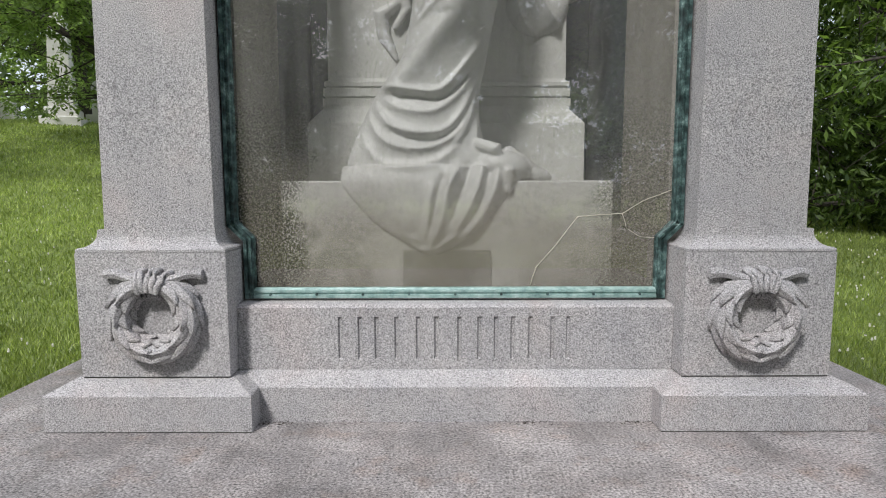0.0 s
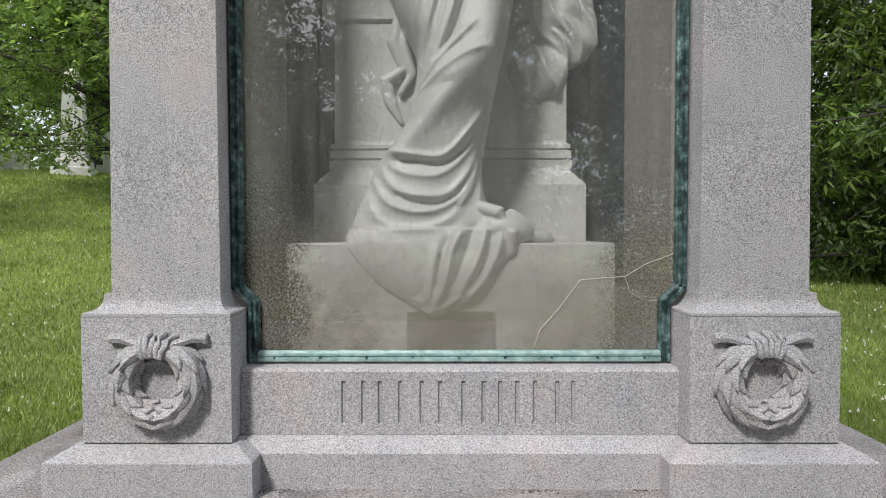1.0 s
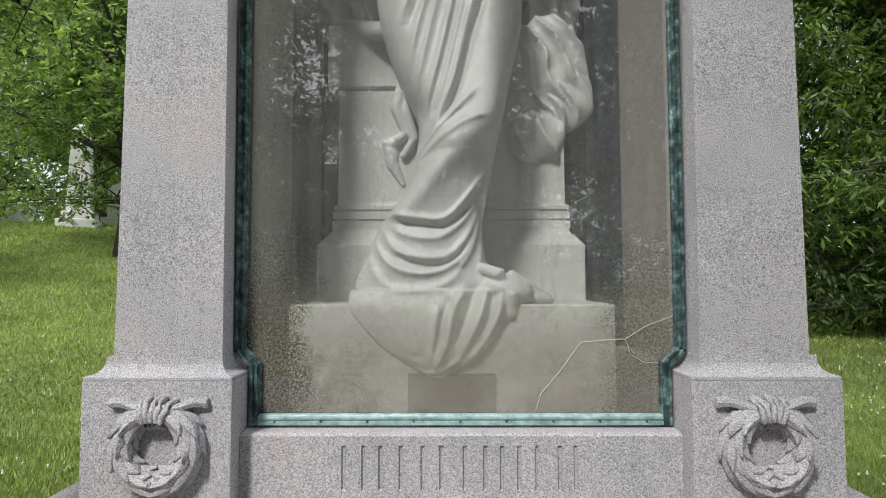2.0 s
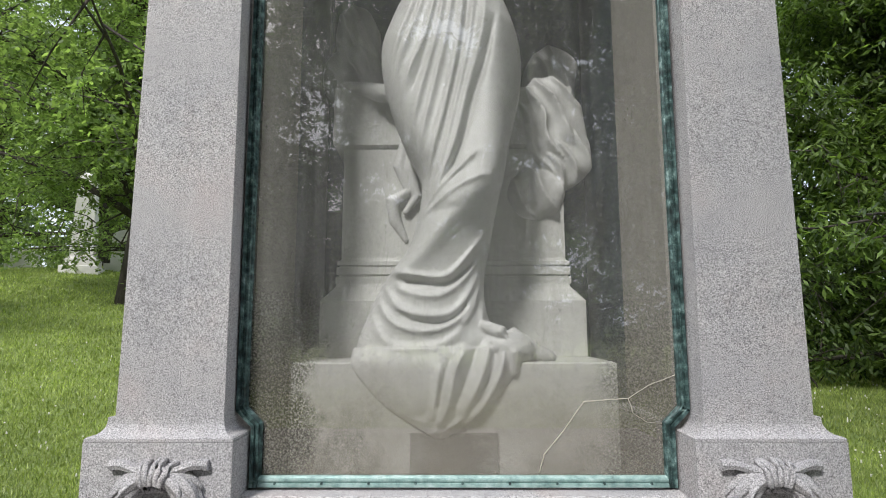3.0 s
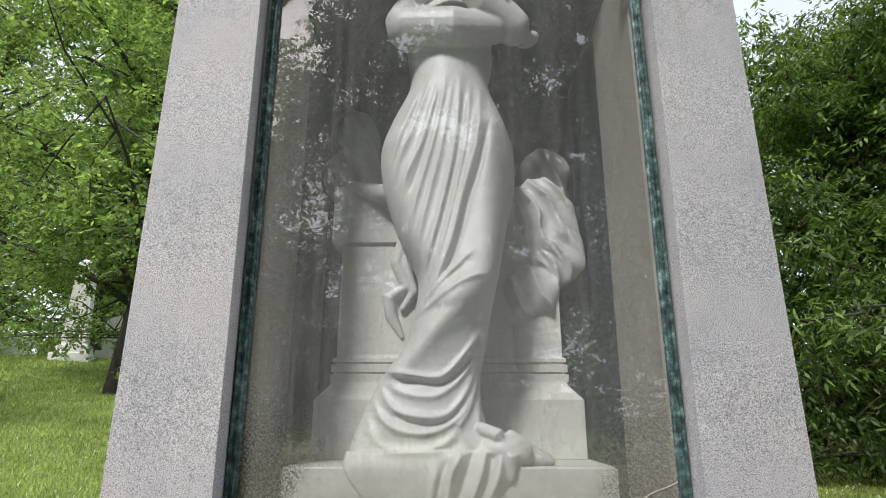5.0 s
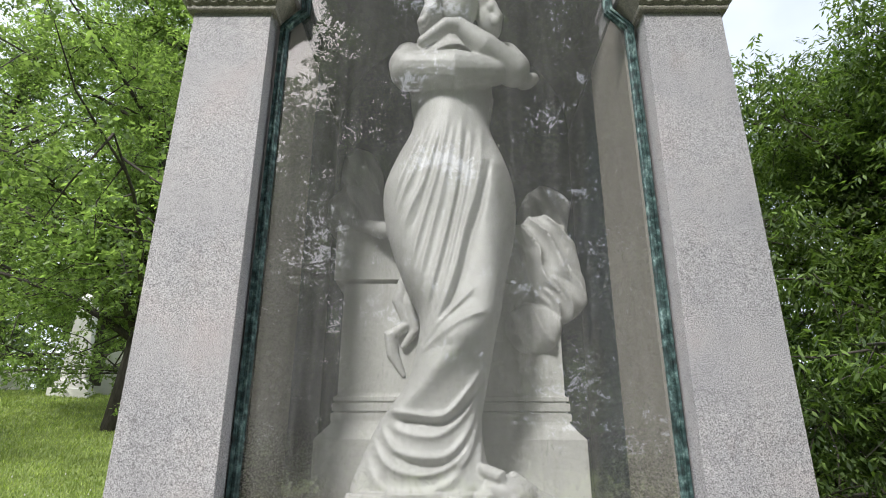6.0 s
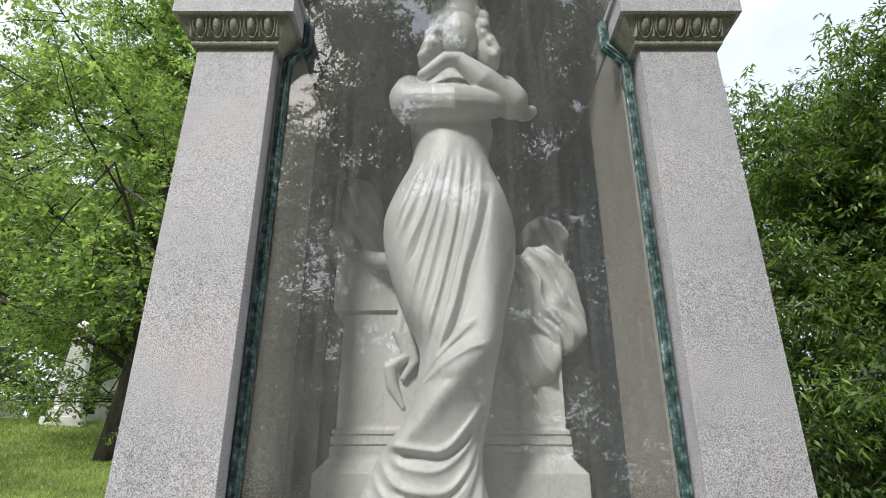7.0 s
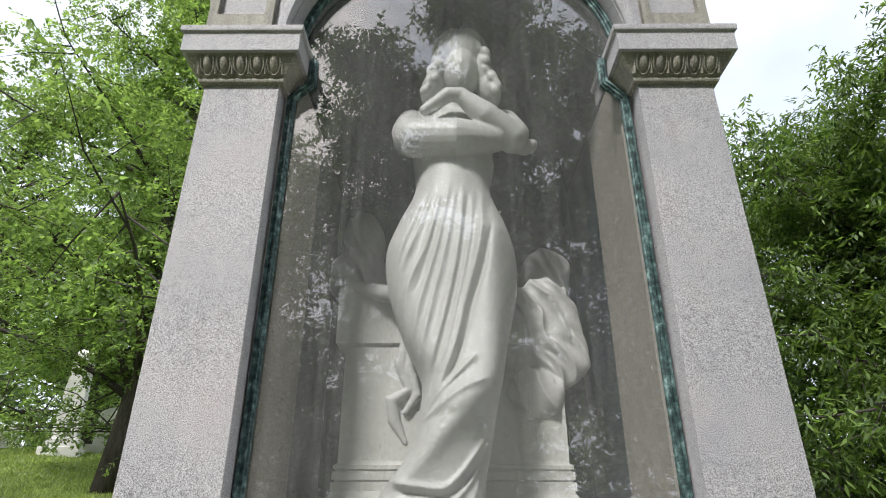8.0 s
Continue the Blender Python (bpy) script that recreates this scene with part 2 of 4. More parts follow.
def sweep(path, profile, closed=False):
    """Sweeps a profile of (across, y) points along a path of (x, z) points in an upright plane, mitred at the corners."""
    bm = bmesh.new()
    n, rings = len(path), []
    for i, (x, z) in enumerate(path):
        p = Vector((x, z))
        a = Vector(path[i - 1]) if i else None
        b = Vector(path[i + 1]) if i + 1 < n else None
        d1 = (p - a).normalized() if a else (b - p).normalized()
        d2 = (b - p).normalized() if b else d1
        n1, n2 = Vector((-d1.y, d1.x)), Vector((-d2.y, d2.x))
        m = (n1 + n2).normalized()
        k = 1 / max(0.4, m.dot(n1))
        rings.append([bm.verts.new((x + m.x * u * k, y, z + m.y * u * k)) for u, y in profile])
    c = len(profile)
    for a, b in zip(rings, rings[1:]):
        for i in range(c):
            bm.faces.new((a[i], a[(i + 1) % c], b[(i + 1) % c], b[i]))
    bm.faces.new(rings[0])
    bm.faces.new(rings[-1][::-1])
    return bm


def tube(points, radii, sides=7):
    """Vertices and faces of a tapering tube through the points."""
    vs, fs = [], []
    pts = [Vector(p) for p in points]
    for i, p in enumerate(pts):
        d = (pts[min(i + 1, len(pts) - 1)] - pts[max(i - 1, 0)]).normalized()
        u = d.orthogonal().normalized()
        w = d.cross(u)
        for k in range(sides):
            a = math.tau * k / sides
            vs.append(p + (u * math.cos(a) + w * math.sin(a)) * radii[i])
    for i in range(len(pts) - 1):
        for k in range(sides):
            a, b = i * sides + k, i * sides + (k + 1) % sides
            fs.append((a, b, b + sides, a + sides))
    fs.append(tuple(range(sides))[::-1])
    fs.append(tuple(range((len(pts) - 1) * sides, len(pts) * sides)))
    return vs, fs


def ball(c, r, turn=(0, 0, 0), fine=28):
    bm = bmesh.new()
    bmesh.ops.create_uvsphere(bm, u_segments=fine, v_segments=fine * 2 // 3, radius=1)
    bmesh.ops.transform(bm, verts=bm.verts, matrix=pose(*c, *turn) @ Matrix.Diagonal((*r, 1)))
    bm.verts.index_update()
    vs, fs = [v.co.copy() for v in bm.verts], [[v.index for v in f.verts] for f in bm.faces]
    bm.free()
    return vs, fs


def glide(table, z):
    """Smooth value from rows of (z, value)."""
    zs = [r[0] for r in table]
    z = min(max(z, zs[0]), zs[-1])
    i = min(max(k for k in range(len(zs)) if zs[k] <= z), len(zs) - 2)
    def slope(k):
        a, b = max(k - 1, 0), min(k + 1, len(zs) - 1)
        return (table[b][1] - table[a][1]) / (zs[b] - zs[a])
    h = zs[i + 1] - zs[i]
    t = (z - zs[i]) / h
    return ((2 * t**3 - 3 * t**2 + 1) * table[i][1] + (t**3 - 2 * t**2 + t) * h * slope(i)
            + (3 * t**2 - 2 * t**3) * table[i + 1][1] + (t**3 - t**2) * h * slope(i + 1))


# ---- ground and paving ----
def ground_height(x, y):
    a = min(0.305, max(0.10, 0.165 - 0.0115 * x))
    run = max(0.0, y - 4.5)
    run = run * run / (run + 1.5)
    return -0.07 + a * 15.0 * math.tanh(run / 15.0) + 0.05 * noise.noise((x * 0.3, y * 0.3, 0)) * min(1, max(0, (abs(x) - 2.3) / 2))


def build_ground():
    def axis(lo, hi, fine):
        vals, v = [], 0.0
        while v < hi:
            vals.append(v)
            v += fine if v < 12 else fine * (1 + (v - 12) * 0.25)
        neg = [-k for k in vals[1:]]
        return sorted(neg + vals + [lo, hi])
    xs, ys = axis(-900, 900, 0.5), axis(-900, 900, 0.5)
    verts = [(x, y, ground_height(x, y)) for y in ys for x in xs]
    n = len(xs)
    faces = [(j * n + i, j * n + i + 1, (j + 1) * n + i + 1, (j + 1) * n + i) for j in range(len(ys) - 1) for i in range(n - 1)]
    g = part_from("ground", verts, faces, LAWN, smooth=True)
    tagged(g, "sloping mown green cemetery lawn with clover", "lawn", kind="structure")


build_ground()
slab = part("pavement", rect_stack(-2.24, 2.24, -2.0, 5.0, [(0.05, -0.3), (0.05, -0.02), (0.03, 0.0)]), SLAB)
tagged(slab, "worn grey granite slab under the monument, stained and damp", "paving", kind="structure")

# ---- the monument ----
monument = thing("memorial_monument", "grey granite arched cemetery monument with two wreathed piers", "monument")


def egg_and_dart(parent, x0, x1, y, z):
    """Carved eggs in their rims, with darts between them, on the sloping face of a capital; (y, z) is the middle of the face."""
    count = 5
    w = (x1 - x0) / count
    up, out = Vector((0, -0.47, 0.88)), Vector((0, -0.88, -0.47))
    for i in range(count):
        c = Vector((x0 + (i + 0.5) * w, y, z))
        bm = bmesh.new()
        bmesh.ops.create_uvsphere(bm, u_segments=14, v_segments=10, radius=1)
        bmesh.ops.transform(bm, verts=bm.verts, matrix=Matrix.Translation(c + up * 0.012) @ pose(0, 0, 0, 28) @ Matrix.Diagonal((w * 0.27, 0.022, 0.052, 1)))
        part("egg", bm, GRANITE_TOP, parent, smooth=True)
        rim = [c + Vector((w * 0.40 * math.cos(a), 0, 0)) + up * (0.020 + 0.078 * math.sin(a)) + out * 0.006 for a in [math.pi * (0.85 + 1.3 * k / 12) for k in range(13)]]
        vs, fs = tube(rim, [0.0065] * 13, 6)
        part_from("egg_rim", vs, fs, GRANITE_TOP, parent, smooth=True)
    for i in range(count + 1):
        c = Vector((x0 + i * w, y, z))
        bm = bmesh.new()
        bmesh.ops.create_cone(bm, segments=4, radius1=0.015, radius2=0.005, depth=0.095, cap_ends=True)
        bmesh.ops.transform(bm, verts=bm.verts, matrix=Matrix.Translation(c + out * 0.003 - up * 0.004) @ pose(0, 0, 0, 28))
        part("dart", bm, GRANITE_TOP, parent)


JOINT = marble("mossy_mortar", (0.05, 0.05, 0.04), 0.95)
RING_R, RING_T = 0.146, 0.050                # a wreath's radius and its thickness


def on_ring(a, b, lift):
    """Point of the wreath's rounded band: a runs round the wreath from its top, b round the band from the outside."""
    q = RING_R + (RING_T + lift) * math.cos(b)
    return (q * math.sin(a), -0.012 - (RING_T + lift + 0.012) * math.sin(b), q * math.cos(a))


def carved_leaf(a0, b0, length, half, side):
    """One laurel leaf with a midrib, bent along the band, its tip standing off the next leaf."""
    vs, fs = [], []
    rows, fans = 9, (-1, -0.6, -0.12, 0, 0.12, 0.6, 1)
    n = len(fans)
    for i in range(rows):
        t = i / (rows - 1)
        w = half * (0.45 + 0.55 * math.sin(math.pi * min(1, t * 1.15))) * (1 if t < 0.6 else math.sqrt(max(0.0, 1 - ((t - 0.6) / 0.41) ** 2)))
        for f in fans:
            lift = 0.001 + 0.016 * t * (1 - 0.70 * abs(f) ** 1.5) + (0.003 if f == 0 else 0)
            vs.append(on_ring(side * (a0 + length * t), b0 + w * f, lift))
    for i in range(rows):
        t = i / (rows - 1)
        for f, k in ((-1, 0), (1, n - 1)):
            p = vs[i * n + k]
            vs.append((p[0] * 0.99, p[1] + 0.016, p[2] * 0.99))
    skirt = rows * n
    for i in range(rows - 1):
        for k in range(n - 1):
            a = i * n + k
            fs.append((a, a + 1, a + n + 1, a + n))
        fs.append((skirt + 2 * i, i * n, (i + 1) * n, skirt + 2 * i + 2))
        fs.append((i * n + n - 1, skirt + 2 * i + 1, skirt + 2 * i + 3, (i + 1) * n + n - 1))
    fs.append((skirt + 2 * rows - 2, *range((rows - 1) * n, rows * n), skirt + 2 * rows - 1))
    return vs, fs


def laurel_leaves():
    """The leaves of one side-by-side pair of branches, from the ribbon down to the foot of the wreath."""
    rng = random.Random(3)
    shapes = []
    for side in (1, -1):
        for row in range(4):
            for k, b in enumerate((2, 46, 90, 134, 178)):
                a0 = math.radians(20 + row * 38 + (12 if k % 2 else 0) + rng.uniform(-3, 3))
                span = min(math.radians(rng.uniform(44, 50)), math.radians(181) - a0)
                shapes.append(mesh_from("leaf", *carved_leaf(a0, math.radians(b + rng.uniform(-5, 5)), span, math.radians(rng.uniform(28, 32)), side), GRANITE, True))
    return shapes


LEAF_SHAPES = laurel_leaves()


def wreath(parent, cx, cz, y):
    R, r = RING_R, RING_T
    vs, fs = [], []
    for i in range(48):
        for k in range(12):
            p = on_ring(math.tau * i / 48, math.tau * k / 12, 0)
            vs.append((cx + p[0], y + p[1], cz + p[2]))
    for i in range(48):
        for k in range(12):
            fs.append((i * 12 + k, i * 12 + (k + 1) % 12, (i + 1) % 48 * 12 + (k + 1) % 12, (i + 1) % 48 * 12 + k))
    ring = part_from("wreath", vs, fs, GRANITE, parent, "carved laurel wreath tied with a ribbon", True)
    for shape in LEAF_SHAPES:
        ob = new("leaf", shape)
        ob.parent = ring
        ob.location = (cx, y, cz)
    for k in range(4):
        v, f = ball((cx + 0.012 * (k - 1.5), y - 0.07 - 0.004 * (k % 2), cz - R + 0.014 * (k % 2) - 0.006), (0.011, 0.011, 0.011), fine=12)
        part_from("berry", v, f, GRANITE, ring, smooth=True)
    for k in range(5):
        a = math.radians(-18 + 9 * k)
        pts = []
        for j in range(9):
            b = math.radians(-25 + j * 28)
            q = R + (r + 0.010) * math.cos(b)
            tw = a + math.radians(6 * (j / 8 - 0.5) * (1 if k % 2 else -1))
            pts.append((cx + q * math.sin(tw), y - 0.012 - (r + 0.020) * math.sin(b), cz + q * math.cos(tw)))
        vs, fs = tube(pts, [0.013] * 9, 6)
        part_from("ribbon_band", vs, fs, GRANITE, ring, smooth=True)
    for side in (1, -1):
        pts = [(cx + side * (0.02 + 0.190 * t), y - 0.050 + 0.035 * t, cz + R + 0.028 - 0.010 * math.sin(t * 6.0) + 0.006 * t) for t in [k / 8 for k in range(9)]]
        bm = bmesh.new()
        prev = None
        for i, p in enumerate(pts):
            h = 0.015 + 0.006 * (i / 8) ** 2
            cur = [bm.verts.new((p[0], p[1] - 0.008, p[2] - h)), bm.verts.new((p[0], p[1] - 0.016, p[2])), bm.verts.new((p[0], p[1] - 0.008, p[2] + h)), bm.verts.new((p[0], y + 0.004, p[2] + h)), bm.verts.new((p[0], y + 0.004, p[2] - h))]
            if prev:
                for k in range(5):
                    bm.faces.new((prev[k], prev[(k + 1) % 5], cur[(k + 1) % 5], cur[k]))
            else:
                bm.faces.new(cur)
            prev = cur
        bm.faces.new(prev[::-1])
        part("ribbon_tail", bm, GRANITE, ring)


def pier(s):
    def xs(a, b):
        return (a, b) if s > 0 else (-b, -a)
    part("plinth", rect_stack(*xs(0.985, 1.65), 2.385, 3.5, [(0.111, 0.005), (0.111, 0.160), (0.106, 0.166), (0.012, 0.215)]), GRANITE, monument, bevel=0.004)
    part("pier_die", rect_stack(*xs(0.990, 1.637), 2.362, 3.5, [(0, 0.220), (0, 0.766)]), GRANITE, monument, bevel=0.006)
    part("joint", rect_stack(*xs(0.985, 1.65), 2.385, 3.5, [(0.107, -0.001), (0.107, 0.0045)]), JOINT, monument, "dark mossy mortar joint")
    part("joint", rect_stack(*xs(0.990, 1.637), 2.362, 3.5, [(-0.003, 0.2155), (-0.003, 0.2195)]), JOINT, monument, "dark mossy mortar joint")
    cove = [(0.0, 0.768), (0.0, 0.780), (-0.008, 0.786)]
    cove += [(-0.008 - 0.055 * math.sin(k * math.pi / 12), 0.786 + 0.062 * (1 - math.cos(k * math.pi / 12))) for k in range(1, 7)]
    cove += [(-0.063, 0.862)]
    part("base_moulding", rect_stack(*xs(0.992, 1.635), 2.364, 3.5, cove), GRANITE, monument, bevel=0.002)
    part("shaft", rect_stack(*xs(1.060, 1.538), 2.431, 3.44, [(0.002, 0.860), (-0.016, 3.746)]), GRANITE, monument, bevel=0.007)
    ovolo = [(0.012, 3.744), (0.016, 3.752), (0.016, 3.768), (0.010, 3.772)]
    ovolo += [(0.014 + 0.070 * (k / 6) ** 0.9, 3.772 + 0.124 * k / 6) for k in range(0, 7)]
    ovolo += [(0.088, 3.899)]
    cap = part("capital", rect_stack(*xs(1.060, 1.538), 2.431, 2.545, ovolo), GRANITE_TOP, monument, "egg-and-dart capital, yellowed by lichen")
    egg_and_dart(cap, *xs(1.050, 1.548), 2.382, 3.834)
    part("upper_pier", block(*xs(1.061, 1.537), 2.50, 3.44, 3.743, 4.087), GRANITE, monument)
    part("abacus", rect_stack(*xs(1.060, 1.538), 2.431, 2.535, [(0.112, 3.900), (0.112, 4.028), (0.117, 4.034), (0.128, 4.040), (0.130, 4.052), (0.130, 4.078), (0.122, 4.086)]), GRANITE, monument, bevel=0.003)
    wreath(monument, s * 1.296, 0.492, 2.362)


pier(-1)
pier(1)


def name_panel():
    """The front panel between the piers, with a row of plain sunk bars and a dot at either end."""
    spans = [(-0.542, -0.415), (-0.377, -0.248), (-0.188, -0.067), (0.0, 0.129), (0.165, 0.204), (0.242, 0.361), (0.423, 0.532)]
    bars = []
    for a, b in spans:
        if b - a < 0.06:
            bars.append((0.5 * (a + b) - 0.011, 0.5 * (a + b) + 0.011))
        else:
            bars += [(a + 0.008, a + 0.030), (b - 0.030, b - 0.008)]
    xs = [-0.988] + [v for p in bars for v in p] + [0.988]
    zs = [0.218, 0.262, 0.462, 0.503]
    y, deep = 2.470, 0.012
    verts, faces = [], []
    def quad(*p):
        n = len(verts)
        verts.extend(p)
        faces.append((n, n + 1, n + 2, n + 3))
    for i in range(len(xs) - 1):
        a, b = xs[i], xs[i + 1]
        for j in range(3):
            c, d = zs[j], zs[j + 1]
            if i % 2 and j == 1:
                e = (b - a) * 0.28
                quad((a + e, y + deep, c + e), (b - e, y + deep, c + e), (b - e, y + deep, d - e), (a + e, y + deep, d - e))
                quad((a, y, c), (b, y, c), (b - e, y + deep, c + e), (a + e, y + deep, c + e))
                quad((b, y, c), (b, y, d), (b - e, y + deep, d - e), (b - e, y + deep, c + e))
                quad((b, y, d), (a, y, d), (a + e, y + deep, d - e), (b - e, y + deep, d - e))
                quad((a, y, d), (a, y, c), (a + e, y + deep, c + e), (a + e, y + deep, d - e))
            else:
                quad((a, y, c), (b, y, c), (b, y, d), (a, y, d))
    L, Rr, B = -0.988, 0.988, 2.66
    quad((L, y, 0.503), (Rr, y, 0.503), (Rr, y + 0.012, 0.515), (L, y + 0.012, 0.515))
    quad((L, y + 0.012, 0.515), (Rr, y + 0.012, 0.515), (Rr, B, 0.523), (L, B, 0.523))
    quad((Rr, B, 0.218), (L, B, 0.218), (L, B, 0.523), (Rr, B, 0.523))
    quad((L, B, 0.218), (Rr, B, 0.218), (Rr, y, 0.218), (L, y, 0.218))
    panel = part_from("name_panel", verts, faces, GRANITE, monument, "granite panel with a carved line of sunk bars")
    for x in (-0.637, 0.637):
        bm = bmesh.new()
        bmesh.ops.create_cone(bm, segments=4, radius1=0.012, radius2=0.001, depth=0.004, cap_ends=True)
        bmesh.ops.transform(bm, verts=bm.verts, matrix=Matrix.Translation((x, y - 0.001, 0.394)) @ pose(0, 0, 0, 90))
        part("carved_dot", bm, GRANITE, panel)
    bm = bmesh.new()
    prof = [(2.387, 0.0), (2.387, 0.160), (2.391, 0.165), (2.466, 0.217), (2.60, 0.217), (2.60, 0.0)]
    a = [bm.verts.new((-0.972, p, q)) for p, q in prof]
    b = [bm.verts.new((0.972, p, q)) for p, q in prof]
    for i in range(6):
        bm.faces.new((a[i], a[(i + 1) % 6], b[(i + 1) % 6], b[i]))
    bm.faces.new(a)
    bm.faces.new(b[::-1])
    part("centre_plinth", bm, GRANITE, monument, bevel=0.003)
    part("case_floor", block(-0.985, 0.985, 2.665, 3.44, 0.30, 0.520), NICHE, monument)


name_panel()

ARCH_R, ARCH_Z = 1.06, 4.065


def arch_wall():
    """The arched upper wall, pierced right through by the round arch."""
    y0, y1, half, top = 2.445, 4.348, 1.555, 5.75
    inner, outer = [], []
    corner = math.atan2(top - ARCH_Z, half)
    angles = sorted([math.pi * k / 48 for k in range(49)] + [corner, math.pi - corner])
    for a in angles:
        c, s = math.cos(a), math.sin(a)
        inner.append((ARCH_R * c, max(4.088, ARCH_Z + ARCH_R * s)))
        k = min(half / abs(c) if abs(c) > 1e-6 else 1e9, (top - ARCH_Z) / s if s > 1e-6 else 1e9)
        outer.append((k * c, max(4.088, ARCH_Z + k * s)))
    verts, faces = [], []
    n = len(angles)
    for y in (y0, y1):
        verts += [(x, y, z) for x, z in inner] + [(x, y, z) for x, z in outer]
    for i in range(n - 1):
        faces += [(i, i + 1, n + i + 1, n + i), (2 * n + i + 1, 2 * n + i, 3 * n + i, 3 * n + i + 1),
                  (i + 1, i, 2 * n + i, 2 * n + i + 1), (n + i, n + i + 1, 3 * n + i + 1, 3 * n + i)]
    faces += [(0, n, 3 * n, 2 * n), (2 * n - 1, n - 1, 3 * n - 1, 4 * n - 1)]
    part_from("arch_wall", verts, faces, GRANITE, monument)
    arc = [(1.10 * math.cos(math.pi * k / 40), ARCH_Z + 1.10 * math.sin(math.pi * k / 40)) for k in range(41)]
    arc = [(x, max(z, 4.089)) for x, z in arc]
    part("archivolt", sweep(arc, [(-0.035, 2.405), (-0.015, 2.395), (0.020, 2.395), (0.036, 2.415), (0.036, 2.50), (-0.035, 2.50)]), GRANITE, monument)
    for s in (-1, 1):
        x0, x1 = sorted((s * 1.165, s * 1.575))
        part("spandrel_base", rect_stack(x0, x1, 2.43, 3.43, [(0.0, 4.088), (0.0, 4.130), (0.016, 4.136), (0.016, 4.175), (0.008, 4.180)]), GRANITE, monument, bevel=0.003)
        frame_bm = bmesh.new()
        ring = [(x0 + 0.0, 4.18), (x1, 4.18), (x1, 5.3), (x0, 5.3)]
        hole = [(x0 + 0.055, 4.275), (x1 - 0.055, 4.275), (x1 - 0.055, 5.2), (x0 + 0.055, 5.2)]
        f = [[frame_bm.verts.new((x, 2.405, z)) for x, z in ring], [frame_bm.verts.new((x, 2.405, z)) for x, z in hole],
             [frame_bm.verts.new((x, 2.446, z)) for x, z in hole], [frame_bm.verts.new((x, 2.446, z)) for x, z in ring]]
        for p, q in zip(f, f[1:] + f[:1]):
            for i in range(4):
                frame_bm.faces.new((p[i], p[(i + 1) % 4], q[(i + 1) % 4], q[i]))
        part("spandrel_panel", frame_bm, GRANITE_TOP, monument, "sunk panel frame over the pier")
        prof = [(0.0, 4.19)] + [(0.16 * (k / 6) ** 2, 4.19 + 0.11 * k) for k in range(1, 7)] + [(0.16, 5.2)]
        bm = bmesh.new()
        rows = [[bm.verts.new((s * (1.55), y, z)) for y in (2.45, 3.40)] + [bm.verts.new((s * (1.585 + d), y, z)) for y in (3.40, 2.45)] for d, z in prof]
        for a, b in zip(rows, rows[1:]):
            for i in range(4):
                bm.faces.new((a[i], a[(i + 1) % 4], b[(i + 1) % 4], b[i]))
        bm.faces.new(rows[0][::-1])
        bm.faces.new(rows[-1])
        part("side_console", bm, GRANITE_TOP, monument)
    # never in view: a roof added over the arch for the shadow it casts
    part("unseen_roof", rect_stack(-1.60, 1.60, 2.43, 4.62, [(0.0, 5.752), (0.05, 5.80), (0.16, 5.92), (0.18, 6.02), (0.0, 6.12)]), GRANITE, monument)


arch_wall()


def rear_body():
    for s in (-1, 1):
        x0, x1 = sorted((s * 1.062, s * 1.53))
        part("rear_side_wall", block(x0, x1, 3.506, 4.345, 0.0, 4.08), GRANITE, monument)
        x0, x1 = sorted((s * 1.030, s * 1.058))
        part("niche_lining", block(x0, x1, 2.70, 3.44, 0.525, 4.06), NICHE, monument)
        # same side wall further in: the darker colour carries the shade of the depth
        part("rear_lining", block(x0, x1, 3.442, 4.33, 0.525, 4.06), SHADE_WALL, monument)
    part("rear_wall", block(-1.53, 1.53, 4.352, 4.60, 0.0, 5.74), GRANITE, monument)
    part("rear_lining", block(-1.028, 1.028, 4.322, 4.35, 0.525, 4.06), SHADE_WALL, monument)
    bm = bmesh.new()
    arc = [bm.verts.new((1.055 * math.cos(math.pi * k / 32), 4.335, ARCH_Z + 1.055 * math.sin(math.pi * k / 32))) for k in range(33)]
    bm.faces.new(arc)
    out = bmesh.ops.extrude_face_region(bm, geom=bm.faces[:])
    bmesh.ops.translate(bm, verts=[v for v in out["geom"] if isinstance(v, bmesh.types.BMVert)], vec=(0, 0.012, 0))
    part("rear_lunette", bm, SHADE_WALL, monument)
    bm = bmesh.new()
    n = 40
    ring = [[bm.verts.new((R * math.cos(math.pi * k / n), y, ARCH_Z + R * math.sin(math.pi * k / n))) for k in range(n + 1)] for R, y in ((1.031, 2.70), (1.031, 4.325), (1.056, 4.325), (1.056, 2.70))]
    for a, b in zip(ring, ring[1:] + ring[:1]):
        for k in range(n):
            bm.faces.new((a[k], a[k + 1], b[k + 1], b[k]))
    bm.faces.new([q[0] for q in ring])
    bm.faces.new([q[n] for q in ring][::-1])
    part("vault_lining", bm, VAULT, monument, "grey-green vault lining, its colour darkened for shade", smooth=True)
    part("rear_floor", block(-1.058, 1.058, 3.445, 4.32, 0.0, 0.520), NICHE, monument)


rear_body()

# ---- bronze frame and glass ----
GLASS_Y = 2.600


def opening(inset):
    """Half outline of the glazed opening, from the sill to the crown, as (x, z)."""
    pts = [(0.985, 0.526), (0.985, 0.795), (1.058, 0.868), (1.058, 3.752), (0.945, 3.872), (0.945, 4.05)]
    pts = [(x - inset, z) for x, z in pts]
    pts[0] = (pts[0][0], pts[0][1] + inset)
    pts += [((ARCH_R - inset) * math.cos(a), ARCH_Z + (ARCH_R - inset) * math.sin(a)) for a in [0.03 + (math.pi / 2 - 0.03) * k / 20 for k in range(21)]]
    return pts


